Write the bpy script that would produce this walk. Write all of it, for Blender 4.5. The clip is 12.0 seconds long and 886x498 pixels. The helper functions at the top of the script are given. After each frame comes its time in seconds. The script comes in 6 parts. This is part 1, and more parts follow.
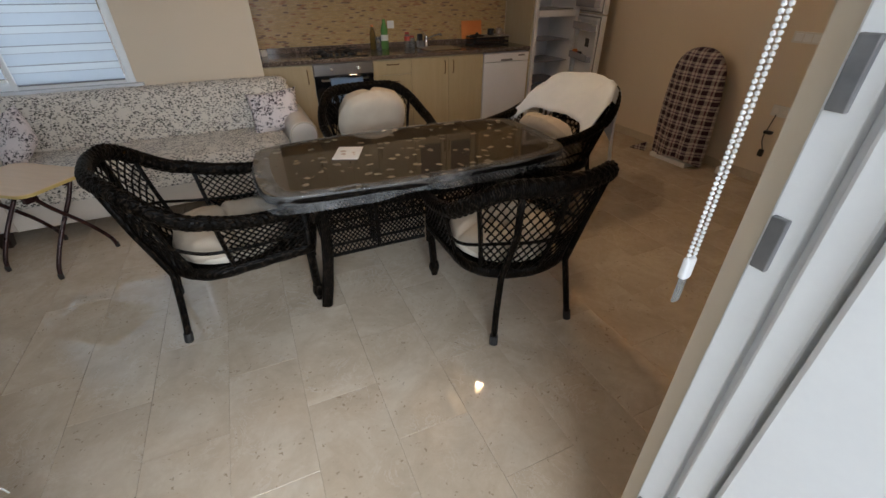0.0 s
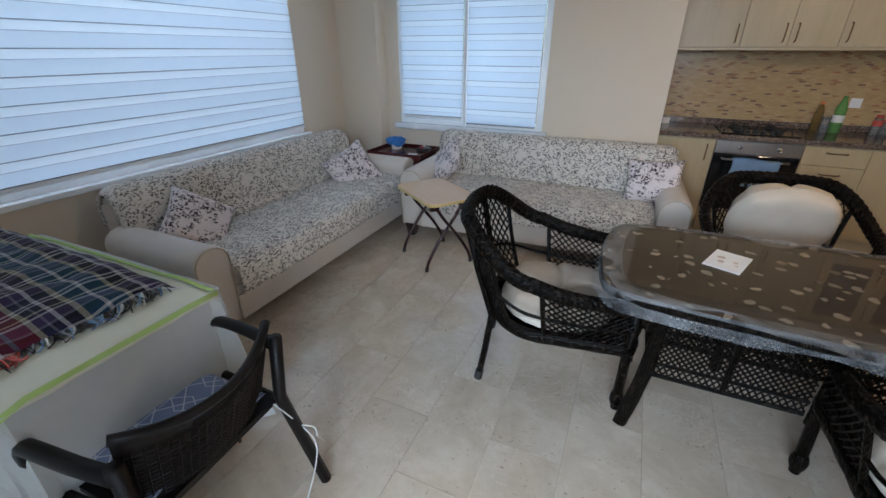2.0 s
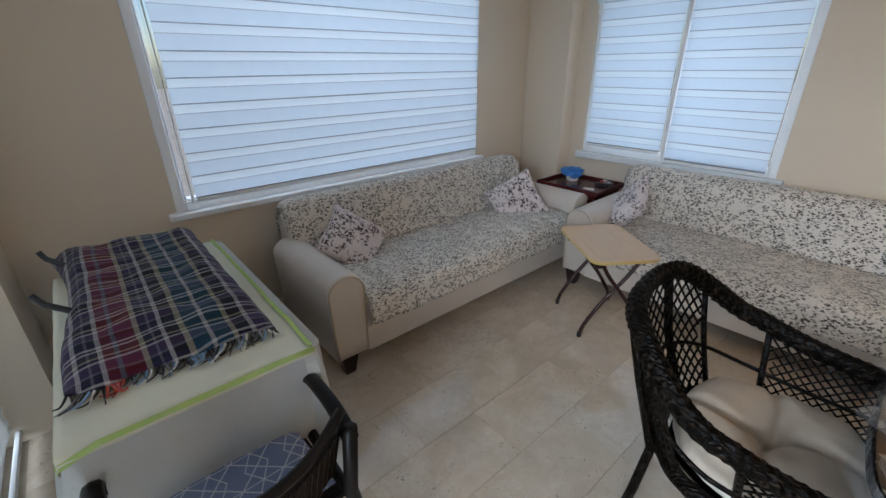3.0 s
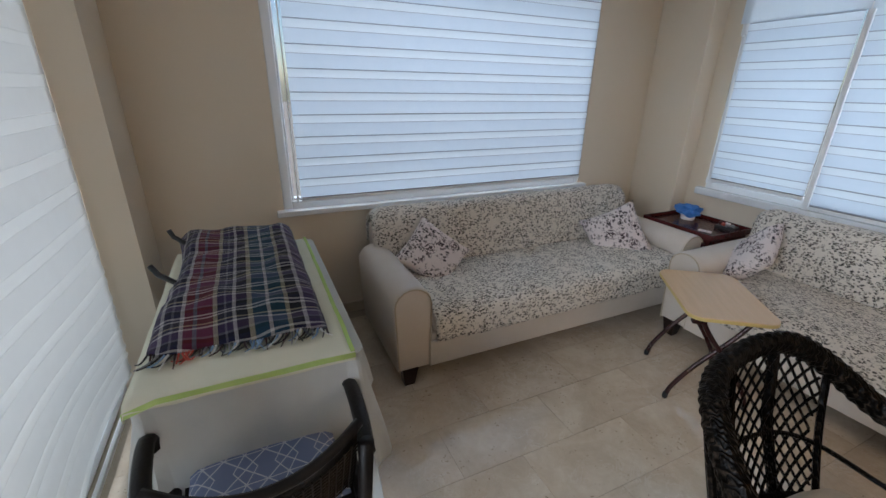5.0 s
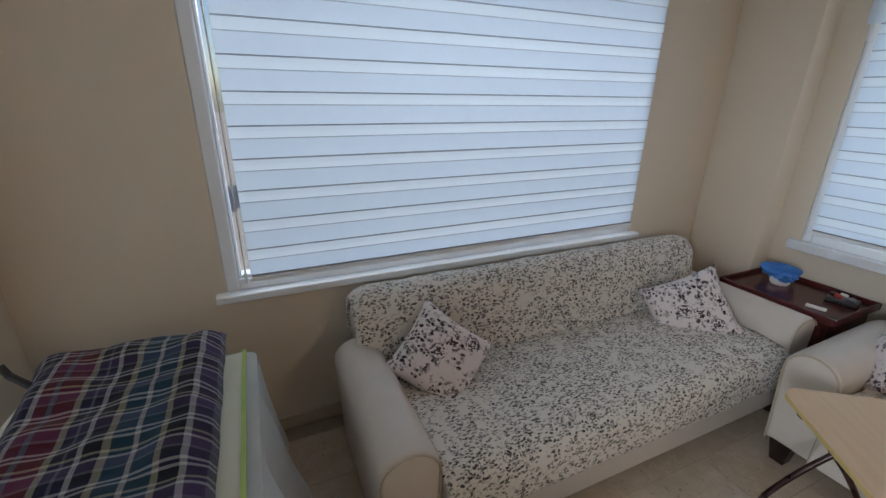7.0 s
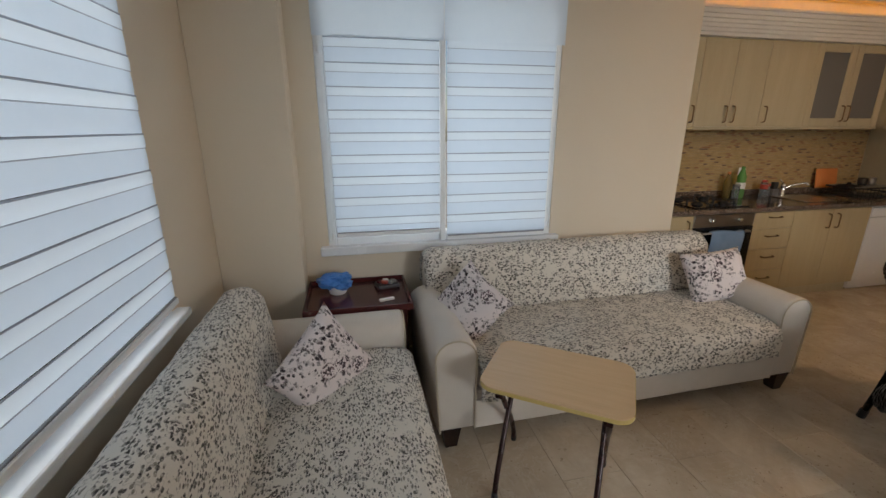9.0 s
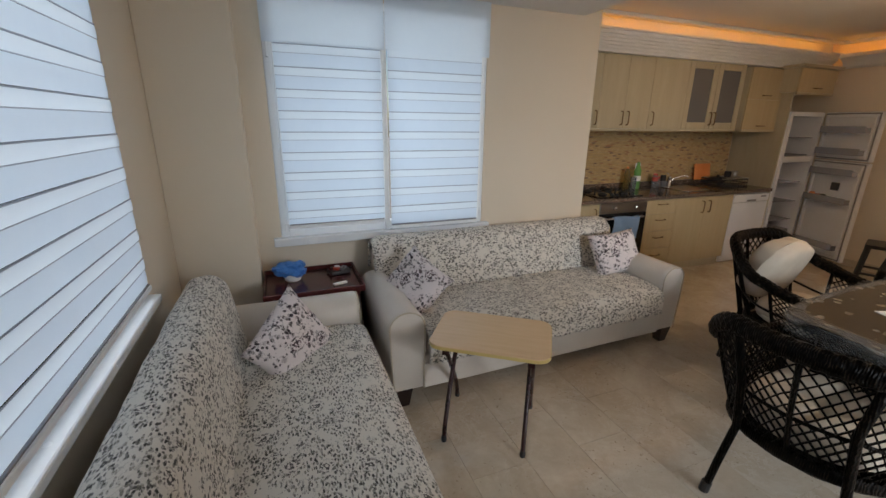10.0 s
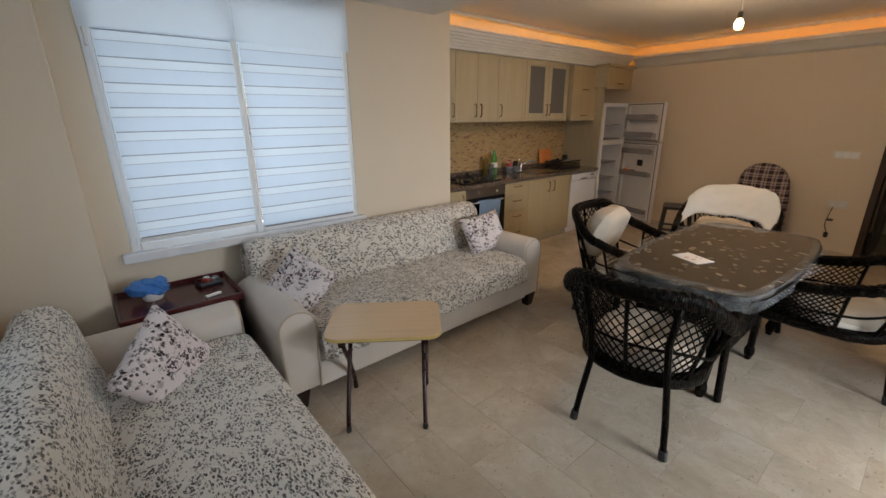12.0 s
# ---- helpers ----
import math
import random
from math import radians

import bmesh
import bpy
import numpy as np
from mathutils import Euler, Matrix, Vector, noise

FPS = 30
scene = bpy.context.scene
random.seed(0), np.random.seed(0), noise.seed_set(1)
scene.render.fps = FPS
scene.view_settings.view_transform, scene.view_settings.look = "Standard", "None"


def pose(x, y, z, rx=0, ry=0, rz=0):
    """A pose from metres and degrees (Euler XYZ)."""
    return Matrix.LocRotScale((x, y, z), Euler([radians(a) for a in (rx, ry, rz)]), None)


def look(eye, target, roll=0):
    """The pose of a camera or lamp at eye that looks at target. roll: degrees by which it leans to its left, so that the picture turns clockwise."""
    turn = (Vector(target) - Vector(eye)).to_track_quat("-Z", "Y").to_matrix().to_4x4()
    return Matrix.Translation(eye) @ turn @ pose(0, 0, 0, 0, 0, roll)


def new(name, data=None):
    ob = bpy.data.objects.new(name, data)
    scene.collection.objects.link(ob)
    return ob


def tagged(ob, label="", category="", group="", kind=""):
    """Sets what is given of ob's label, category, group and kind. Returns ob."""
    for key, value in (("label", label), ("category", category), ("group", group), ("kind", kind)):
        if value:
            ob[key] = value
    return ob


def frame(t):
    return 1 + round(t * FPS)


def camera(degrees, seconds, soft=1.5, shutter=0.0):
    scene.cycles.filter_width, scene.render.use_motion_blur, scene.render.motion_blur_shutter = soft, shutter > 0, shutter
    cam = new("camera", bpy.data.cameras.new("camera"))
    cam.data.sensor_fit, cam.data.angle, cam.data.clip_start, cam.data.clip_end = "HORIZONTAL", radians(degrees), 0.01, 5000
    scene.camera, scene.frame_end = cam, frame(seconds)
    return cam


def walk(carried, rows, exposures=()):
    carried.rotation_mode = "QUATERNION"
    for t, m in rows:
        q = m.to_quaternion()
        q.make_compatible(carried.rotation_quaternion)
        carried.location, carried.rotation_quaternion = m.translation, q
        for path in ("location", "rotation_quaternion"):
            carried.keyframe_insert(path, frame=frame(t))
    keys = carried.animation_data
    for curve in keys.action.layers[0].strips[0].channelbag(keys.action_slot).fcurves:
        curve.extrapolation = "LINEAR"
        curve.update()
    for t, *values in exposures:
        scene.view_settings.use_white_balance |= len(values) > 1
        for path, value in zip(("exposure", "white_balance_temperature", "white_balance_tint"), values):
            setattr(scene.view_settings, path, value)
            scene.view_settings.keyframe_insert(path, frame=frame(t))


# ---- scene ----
cam = camera(93.8, 12.0)
PATH = [
    (0, (2.934, -4.346, 1.52), (3.622, -2.805, 0.447), -0.2),
    (0.5, (3.063, -4.131, 1.522), (3.423, -2.447, 0.505), -1.0),
    (1, (3.17, -4.009, 1.536), (3.356, -2.248, 0.607), -1.6),
    (1.5, (3.12, -4.012, 1.528), (3.004, -2.232, 0.623), -1.0),
    (2, (2.894, -4.027, 1.551), (2.159, -2.381, 0.684), 0.1),
    (2.5, (2.748, -3.784, 1.551), (1.589, -2.389, 0.708), -0.4),
    (3, (2.743, -3.593, 1.594), (1.354, -2.402, 0.788), -0.7),
    (3.2, (2.779, -3.57, 1.589), (1.321, -2.445, 0.81), -1.0),
    (5, (2.796, -3.427, 1.592), (1.106, -2.64, 0.866), 1.0),
    (5.5, (2.795, -3.366, 1.555), (1.083, -2.615, 0.842), 1.0),
    (6, (2.657, -3.287, 1.593), (0.937, -2.552, 0.887), 1.1),
    (6.5, (2.291, -3.289, 1.676), (0.574, -2.559, 0.954), 1.1),
    (6.7, (2.144, -3.235, 1.676), (0.419, -2.511, 0.969), 0.8),
    (8.3, (1.193, -2.474, 1.617), (0.43, -0.73, 1.005), 0.1),
    (8.5, (1.098, -2.49, 1.611), (0.747, -0.615, 1.011), 0.1),
    (9, (0.777, -2.628, 1.576), (1.179, -0.752, 1.011), -0.1),
    (9.5, (0.716, -2.78, 1.627), (1.299, -0.958, 1.044), 0.1),
    (10, (0.618, -2.932, 1.612), (1.324, -1.154, 1.028), 0.7),
    (10.5, (0.544, -2.99, 1.599), (1.334, -1.25, 1.011), 0.4),
    (11, (0.516, -3.034, 1.59), (1.531, -1.418, 0.992), -0.1),
    (11.5, (0.514, -3.043, 1.592), (1.687, -1.54, 0.989), -0.3),
    (12, (0.531, -2.996, 1.605), (1.745, -1.526, 1.0), -0.5),
]
walk(cam, [(t, look(eye, target, roll)) for t, eye, target, roll in PATH], [(0, -0.16, 6670, 13), (0.5, 0.28, 6770, 13), (1.0, 0.28, 6570, 13), (1.5, 0.43, 6060, 12), (2.0, 0.19, 5710, 10), (2.5, 0.18, 5940, 11), (5.5, 0.15, 6290, 13), (6.5, 0.14, 6270, 13), (8.5, -0.19, 7120, 13), (9, 0.02, 7070, 13), (9.5, 0.09, 6920, 13), (10.5, 0.09, 6670, 13), (11.0, 0.23, 6670, 13), (12, 0.21, 6810, 13)])

# ---- world, daylight, lamps ----
world = bpy.data.worlds.new("world")
scene.world = world
world.use_nodes = True
wn, wl = world.node_tree.nodes, world.node_tree.links
sky = wn.new("ShaderNodeTexSky")
sky.sky_type = "NISHITA"
sky.sun_disc = False
sky.sun_elevation, sky.sun_rotation = radians(50), radians(108)
wl.new(sky.outputs[0], wn["Background"].inputs[0])
wn["Background"].inputs[1].default_value = 0.10


def sun_lamp(strength, direction):
    data = bpy.data.lights.new("sun", "SUN")
    data.energy, data.angle, data.color = strength, radians(0.5), (1.0, 0.95, 0.88)
    ob = new("sun", data)
    ob.matrix_world = look((0, 0, 20), Vector((0, 0, 20)) + Vector(direction))
    return ob


def window_lamp(name, eye, target, width, height, watts, color):
    data = bpy.data.lights.new(name, "AREA")
    data.shape, data.size, data.size_y, data.energy, data.color = "RECTANGLE", width, height, watts, color
    ob = new(name, data)
    ob.matrix_world = look(eye, target)
    return ob


SKY_BLUE = (0.80, 0.905, 1.0)
sun_lamp(3.0, (-0.75, 0.25, -0.95))
window_lamp("daylight_west", (-1.7, -2.02, 3.1), (0, -2.02, 1.45), 3.4, 2.2, 132, SKY_BLUE)
window_lamp("daylight_north", (1.36, 0.62, 1.50), (1.36, -1, 1.50), 1.6, 1.4, 20, SKY_BLUE)
window_lamp("daylight_south", (1.40, -4.75, 1.20), (1.40, 0, 1.20), 1.9, 2.2, 7, SKY_BLUE)
window_lamp("daylight_balcony_door", (3.2, -8.2, 2.6), (3.1, 0, 0.8), 5.5, 2.3, 640, SKY_BLUE)

# ---- materials ----


class Tree:
    """A small builder of node materials."""

    def __init__(self, name):
        self.m = bpy.data.materials.new(name)
        self.m.use_nodes = True
        self.t = self.m.node_tree
        self.bsdf = self.t.nodes["Principled BSDF"]
        self.out = self.t.nodes["Material Output"]

    def node(self, kind, **values):
        n = self.t.nodes.new(kind)
        for key, value in values.items():
            if key in ("operation", "blend_type", "data_type", "feature", "distance", "wave_type", "noise_dimensions", "bands_direction", "interpolation_type", "use_clamp"):
                setattr(n, key, value)
        return n

    def link(self, a, b):
        self.t.links.new(a, b)

    def put(self, socket, value):
        if hasattr(value, "links"):
            self.link(value, socket)
        else:
            socket.default_value = value

    def coords(self, scale=(1, 1, 1), which="Object", offset=(0, 0, 0)):
        tc = self.node("ShaderNodeTexCoord")
        mp = self.node("ShaderNodeMapping")
        mp.inputs["Scale"].default_value = scale
        mp.inputs["Location"].default_value = offset
        self.link(tc.outputs[which], mp.inputs[0])
        return mp.outputs[0]

    def noise(self, vec, scale, detail=4, rough=0.55, distortion=0.0):
        n = self.node("ShaderNodeTexNoise")
        self.link(vec, n.inputs["Vector"])
        n.inputs["Scale"].default_value, n.inputs["Detail"].default_value = scale, detail
        n.inputs["Roughness"].default_value, n.inputs["Distortion"].default_value = rough, distortion
        return n.outputs[0]

    def voronoi(self, vec, scale, feature="F1", random_=1.0):
        n = self.node("ShaderNodeTexVoronoi", feature=feature)
        self.link(vec, n.inputs["Vector"])
        n.inputs["Scale"].default_value = scale
        n.inputs["Randomness"].default_value = random_
        return n

    def ramp(self, fac, stops, hard=False):
        n = self.node("ShaderNodeValToRGB")
        self.link(fac, n.inputs[0])
        r = n.color_ramp
        r.interpolation = "CONSTANT" if hard else "LINEAR"
        while len(r.elements) < len(stops):
            r.elements.new(0.5)
        for e, (pos, col) in zip(r.elements, stops):
            e.position = pos
            e.color = (*col, 1) if not isinstance(col, (int, float)) else (col, col, col, 1)
        return n.outputs[0]

    def math(self, op, a, b=0.0, clamp=False):
        n = self.node("ShaderNodeMath", operation=op, use_clamp=clamp)
        self.put(n.inputs[0], a)
        self.put(n.inputs[1], b)
        return n.outputs[0]

    def mix(self, fac, a, b, blend="MIX"):
        n = self.node("ShaderNodeMix", data_type="RGBA", blend_type=blend)
        self.put(n.inputs[0], fac)
        self.put(n.inputs[6], a if hasattr(a, "links") else (*a, 1))
        self.put(n.inputs[7], b if hasattr(b, "links") else (*b, 1))
        return n.outputs[2]

    def split(self, vec):
        n = self.node("ShaderNodeSeparateXYZ")
        self.link(vec, n.inputs[0])
        return n.outputs

    def bump(self, height, strength, distance=0.01):
        n = self.node("ShaderNodeBump")
        self.link(height, n.inputs["Height"])
        n.inputs["Strength"].default_value, n.inputs["Distance"].default_value = strength, distance
        self.link(n.outputs[0], self.bsdf.inputs["Normal"])

    def random(self):
        return self.node("ShaderNodeObjectInfo").outputs["Random"]

    def color(self, value):
        self.put(self.bsdf.inputs["Base Color"], value if hasattr(value, "links") else (*value, 1))

    def set(self, rough=0.5, metal=0.0, spec=0.5):
        self.put(self.bsdf.inputs["Roughness"], rough)
        self.bsdf.inputs["Metallic"].default_value = metal
        self.bsdf.inputs["Specular IOR Level"].default_value = spec
        return self.m


def surf(name, c1, c2, scale=6.0, rough=0.5, bump=0.15, fine=60.0, metal=0.0, spec=0.5, stretch=(1, 1, 1), spread=0.12):
    """A plain surface with two scales of variation and a fine relief."""
    t = Tree(name)
    v = t.coords(stretch)
    big = t.noise(v, scale, 4)
    small = t.noise(v, fine, 5)
    f = t.math("ADD", t.math("MULTIPLY", big, 0.7), t.math("MULTIPLY", small, 0.3))
    t.color(t.ramp(f, [(0.32, c1), (0.68, c2)]))
    t.bump(small, bump, 0.004)
    t.set(t.math("ADD", t.math("MULTIPLY", big, spread), rough - spread / 2), metal, spec)
    return t.m


def wall_paint(name, c1, c2):
    t = Tree(name)
    v = t.coords()
    t.color(t.mix(t.noise(v, 1.3, 5), c1, c2))
    roller = t.noise(v, 160, 3)
    t.bump(t.math("ADD", roller, t.math("MULTIPLY", t.noise(v, 3, 3), 1.5)), 0.10, 0.004)
    return t.set(0.75, 0, 0.3)


def marble(name):
    """Polished beige marble: clouds, pits and fine veins; every tile its own tone."""
    t = Tree(name)
    tc = t.node("ShaderNodeTexCoord")
    rnd = t.random()
    comb = t.node("ShaderNodeCombineXYZ")
    t.link(t.math("MULTIPLY", rnd, 37.0), comb.inputs[0])
    t.link(t.math("MULTIPLY", rnd, 91.0), comb.inputs[1])
    t.link(t.math("MULTIPLY", rnd, 53.0), comb.inputs[2])
    add = t.node("ShaderNodeVectorMath", operation="ADD")
    t.link(tc.outputs["Object"], add.inputs[0])
    t.link(comb.outputs[0], add.inputs[1])
    v = add.outputs[0]
    clouds = t.math("ADD", t.math("MULTIPLY", t.noise(v, 2.8, 6, 0.62, 0.8), 0.72), t.math("MULTIPLY", t.noise(v, 17, 5, 0.65, 0.6), 0.28))
    base = t.ramp(clouds, [(0.32, (0.50, 0.41, 0.31)), (0.5, (0.60, 0.505, 0.395)), (0.68, (0.71, 0.63, 0.52))])
    tone = t.ramp(rnd, [(0.0, (0.90, 0.885, 0.86)), (0.15, (0.97, 0.96, 0.945)), (0.85, (0.985, 0.975, 0.955)), (1.0, (1.02, 1.01, 0.99))])
    base = t.mix(0.85, base, tone, "MULTIPLY")
    veinfield = t.noise(v, 5.0, 8, 0.65, 2.2)
    vein = t.ramp(t.math("ABSOLUTE", t.math("SUBTRACT", veinfield, 0.5)), [(0.0, 1.0), (0.022, 0.0)])
    gate = t.ramp(t.noise(v, 2.6, 3), [(0.46, 0.0), (0.60, 1.0)])
    base = t.mix(t.math("MULTIPLY", t.math("MULTIPLY", vein, gate), 0.32), base, (0.80, 0.76, 0.69))
    nz = t.node("ShaderNodeTexNoise")
    t.link(v, nz.inputs["Vector"])
    nz.inputs["Scale"].default_value = 40
    sc = t.node("ShaderNodeVectorMath", operation="SCALE")
    t.link(nz.outputs["Color"], sc.inputs[0])
    sc.inputs["Scale"].default_value = 0.05
    ad = t.node("ShaderNodeVectorMath", operation="ADD")
    t.link(v, ad.inputs[0])
    t.link(sc.outputs[0], ad.inputs[1])
    pit = t.voronoi(ad.outputs[0], 34)
    pits = t.math("MULTIPLY", t.ramp(pit.outputs["Distance"], [(0.10, 1.0), (0.22, 0.0)]), t.ramp(t.noise(v, 7, 3, 0.6), [(0.49, 0.0), (0.57, 1.0)]))
    base = t.mix(t.math("MULTIPLY", pits, 0.72), base, (0.26, 0.185, 0.12))
    t.color(base)
    t.bump(t.math("ADD", t.math("MULTIPLY", pits, -1.0), t.math("MULTIPLY", clouds, 0.03)), 0.018, 0.003)
    return t.set(t.ramp(t.noise(v, 4.0, 5), [(0.3, 0.018), (0.7, 0.045)]), 0, 0.75)


def floral(name, ground, grey, blooms, dark, cell, leaf_cell, clear):
    """Printed cotton: sprigs of small pointed leaves, berries and roses on a pale ground, with a woven relief.
    cell is the distance between roses, leaf_cell that between leaves, in metres."""
    t = Tree(name)
    v = t.coords()
    k, kl = 1.0 / cell, 1.0 / leaf_cell

    def warped(scale, amount, seed):
        nz = t.node("ShaderNodeTexNoise")
        mp = t.node("ShaderNodeMapping")
        mp.inputs["Location"].default_value = (seed, seed * 0.7, seed * 0.3)
        t.link(v, mp.inputs[0])
        t.link(mp.outputs[0], nz.inputs["Vector"])
        nz.inputs["Scale"].default_value = scale
        nz.inputs["Detail"].default_value = 1.0
        sc = t.node("ShaderNodeVectorMath", operation="SCALE")
        t.link(nz.outputs["Color"], sc.inputs[0])
        sc.inputs["Scale"].default_value = amount
        add = t.node("ShaderNodeVectorMath", operation="ADD")
        t.link(mp.outputs[0], add.inputs[0])
        t.link(sc.outputs[0], add.inputs[1])
        return add.outputs[0]

    sprig = t.ramp(t.noise(v, k * 1.6, 3, 0.6), [(clear, 0.0), (clear + 0.05, 1.0)])
    col = ground
    # slim leaves lying three ways
    for angle, share, tone, seed in ((34, 0.08, grey, 1.0), (-47, 0.28, dark, 5.0), (81, 0.42, dark, 9.0)):
        mp = t.node("ShaderNodeMapping")
        mp.inputs["Rotation"].default_value = (radians(angle), radians(angle * 0.8), radians(angle))
        mp.inputs["Scale"].default_value = (1.0, 2.3, 1.6)
        t.link(warped(kl * 0.8, 0.45 * leaf_cell, seed), mp.inputs[0])
        leaf = t.voronoi(mp.outputs[0], kl)
        shape = t.ramp(leaf.outputs["Distance"], [(0.33, 1.0), (0.40, 0.0)])
        pick = t.ramp(t.split(leaf.outputs["Color"])[0], [(share, 0.0), (share + 0.03, 1.0)])
        ink = t.ramp(t.noise(v, kl * 2.2, 2), [(0.36, 0.30), (0.56, 1.0)])
        col = t.mix(t.math("MULTIPLY", t.math("MULTIPLY", shape, pick), t.math("MULTIPLY", sprig, ink)), col, tone)
    # thin stems
    twig = t.ramp(t.math("ABSOLUTE", t.math("SUBTRACT", t.noise(v, k * 2.0, 2), 0.5)), [(0.0, 1.0), (0.014, 0.0)])
    col = t.mix(t.math("MULTIPLY", t.math("MULTIPLY", twig, sprig), 0.5), col, grey)
    # roses: rings of petals round a dark heart
    rose = t.voronoi(warped(k * 2.2, 0.16 * cell, 3.0), k)
    pick = t.ramp(t.split(rose.outputs["Color"])[1], [(0.30, 0.0), (0.33, 1.0)])
    d = rose.outputs["Distance"]
    bloom = t.math("MULTIPLY", t.ramp(d, [(0.26, 1.0), (0.34, 0.0)]), pick)
    petal = t.math("ADD", t.math("MULTIPLY", t.math("SINE", t.math("ADD", t.math("MULTIPLY", d, 26.0), t.math("MULTIPLY", t.noise(v, k * 6.5, 2), 17.0))), 0.25), 0.5)
    petals = t.ramp(petal, [(0.30, dark), (0.42, blooms), (0.60, ground)])
    col = t.mix(t.math("MULTIPLY", bloom, 0.95), col, petals)
    # berries
    berry = t.voronoi(v, kl * 1.4)
    dot = t.math("MULTIPLY", t.ramp(berry.outputs["Distance"], [(0.22, 1.0), (0.30, 0.0)]), t.ramp(t.split(berry.outputs["Color"])[2], [(0.62, 0.0), (0.64, 1.0)]))
    col = t.mix(t.math("MULTIPLY", dot, t.math("MULTIPLY", sprig, 0.9)), col, dark)
    weave = t.noise(v, 260, 2)
    t.color(t.mix(0.2, col, t.ramp(weave, [(0.2, 0.6), (0.8, 1.0)]), "MULTIPLY"))
    t.bump(t.math("ADD", t.math("MULTIPLY", weave, 0.5), t.math("MULTIPLY", t.noise(v, 9, 3), 2.2)), 0.35, 0.006)
    t.bsdf.inputs["Sheen Weight"].default_value = 0.12
    return t.set(0.85, 0, 0.2)


def plaid(name, u_stops, v_stops, period, rough=0.9, which="Object", axes=(0, 1)):
    """Woven tartan: coloured bands across and along, twill mixing the two."""
    t = Tree(name)
    c = t.coords(which=which)
    s = t.split(c)
    wob = t.math("MULTIPLY", t.math("SUBTRACT", t.noise(c, 5, 2), 0.5), 0.012)
    fu = t.math("FRACT", t.math("DIVIDE", t.math("ADD", t.math("ADD", s[axes[0]], wob), 0.29), period[0]))
    fv = t.math("FRACT", t.math("DIVIDE", t.math("ADD", s[axes[1]], wob), period[1]))
    a = t.ramp(fu, u_stops, True)
    b = t.ramp(fv, v_stops, True)
    twill = t.math("FRACT", t.math("MULTIPLY", t.math("ADD", s[axes[0]], s[axes[1]]), 170.0))
    col = t.mix(t.ramp(twill, [(0.44, 0.38), (0.56, 0.62)]), a, b)
    col = t.mix(0.35, col, t.ramp(t.noise(c, 120, 3), [(0.2, 0.35), (0.8, 0.8)]), "MULTIPLY")
    t.color(col)
    t.bump(t.math("ADD", twill, t.math("MULTIPLY", t.noise(c, 30, 3), 1.5)), 0.35, 0.003)
    t.bsdf.inputs["Sheen Weight"].default_value = 0.05
    return t.set(rough, 0, 0.15)


def cloth(name, c1, c2, through_light=0.0, rough=0.9, sheer=0.0):
    """Woven cloth; through_light lets a share of the light pass, sheer is open weave."""
    t = Tree(name)
    v = t.coords()
    col = t.mix(t.noise(v, 14, 4), c1, c2)
    t.color(col)
    t.bump(t.math("ADD", t.noise(v, 320, 2), t.math("MULTIPLY", t.noise(v, 12, 3), 1.2)), 0.2, 0.003)
    m = t.set(rough, 0, 0.2)
    last = t.bsdf.outputs[0]
    if through_light:
        tr = t.node("ShaderNodeBsdfTranslucent")
        t.link(col, tr.inputs[0])
        mx = t.node("ShaderNodeMixShader")
        mx.inputs[0].default_value = through_light
        t.link(last, mx.inputs[1])
        t.link(tr.outputs[0], mx.inputs[2])
        last = mx.outputs[0]
    if sheer:
        tp = t.node("ShaderNodeBsdfTransparent")
        mx = t.node("ShaderNodeMixShader")
        mx.inputs[0].default_value = sheer
        t.link(last, mx.inputs[1])
        t.link(tp.outputs[0], mx.inputs[2])
        last = mx.outputs[0]
    t.link(last, t.out.inputs[0])
    return m


def glass(name, tint=(1, 1, 1), rough=0.0, frost=0.0):
    t = Tree(name)
    g = t.node("ShaderNodeBsdfGlossy")
    g.inputs["Roughness"].default_value = rough + 0.03
    tp = t.node("ShaderNodeBsdfTransparent")
    tp.inputs[0].default_value = (*tint, 1)
    fr = t.node("ShaderNodeFresnel")
    fr.inputs[0].default_value = 1.5
    mx = t.node("ShaderNodeMixShader")
    t.link(fr.outputs[0], mx.inputs[0])
    t.link(tp.outputs[0], mx.inputs[1])
    t.link(g.outputs[0], mx.inputs[2])
    last = mx.outputs[0]
    if frost:
        df = t.node("ShaderNodeBsdfDiffuse")
        df.inputs[0].default_value = (*tint, 1)
        m2 = t.node("ShaderNodeMixShader")
        m2.inputs[0].default_value = frost
        t.link(last, m2.inputs[1])
        t.link(df.outputs[0], m2.inputs[2])
        last = m2.outputs[0]
    t.link(last, t.out.inputs[0])
    return t.m


def glow(name, color, strength):
    t = Tree(name)
    t.color(color)
    t.bsdf.inputs["Emission Color"].default_value = (*color, 1)
    t.bsdf.inputs["Emission Strength"].default_value = strength
    return t.set(0.4)


def wicker(name):
    """Dark brown woven cane; highlights on the strands are put into the colour as lighter brown."""
    t = Tree(name)
    v = t.coords()
    w = t.node("ShaderNodeTexWave")
    t.link(v, w.inputs["Vector"])
    w.inputs["Scale"].default_value, w.inputs["Distortion"].default_value = 38, 5
    n = t.noise(v, 45, 4)
    t.color(t.ramp(t.math("ADD", t.math("MULTIPLY", n, 0.7), t.math("MULTIPLY", w.outputs["Fac"], 0.3)), [(0.35, (0.002, 0.0015, 0.001)), (0.58, (0.0026, 0.002, 0.0015)), (0.80, (0.044, 0.031, 0.022))]))
    t.bump(t.math("ADD", w.outputs["Fac"], n), 0.5, 0.004)
    return t.set(0.34, 0, 0.07)


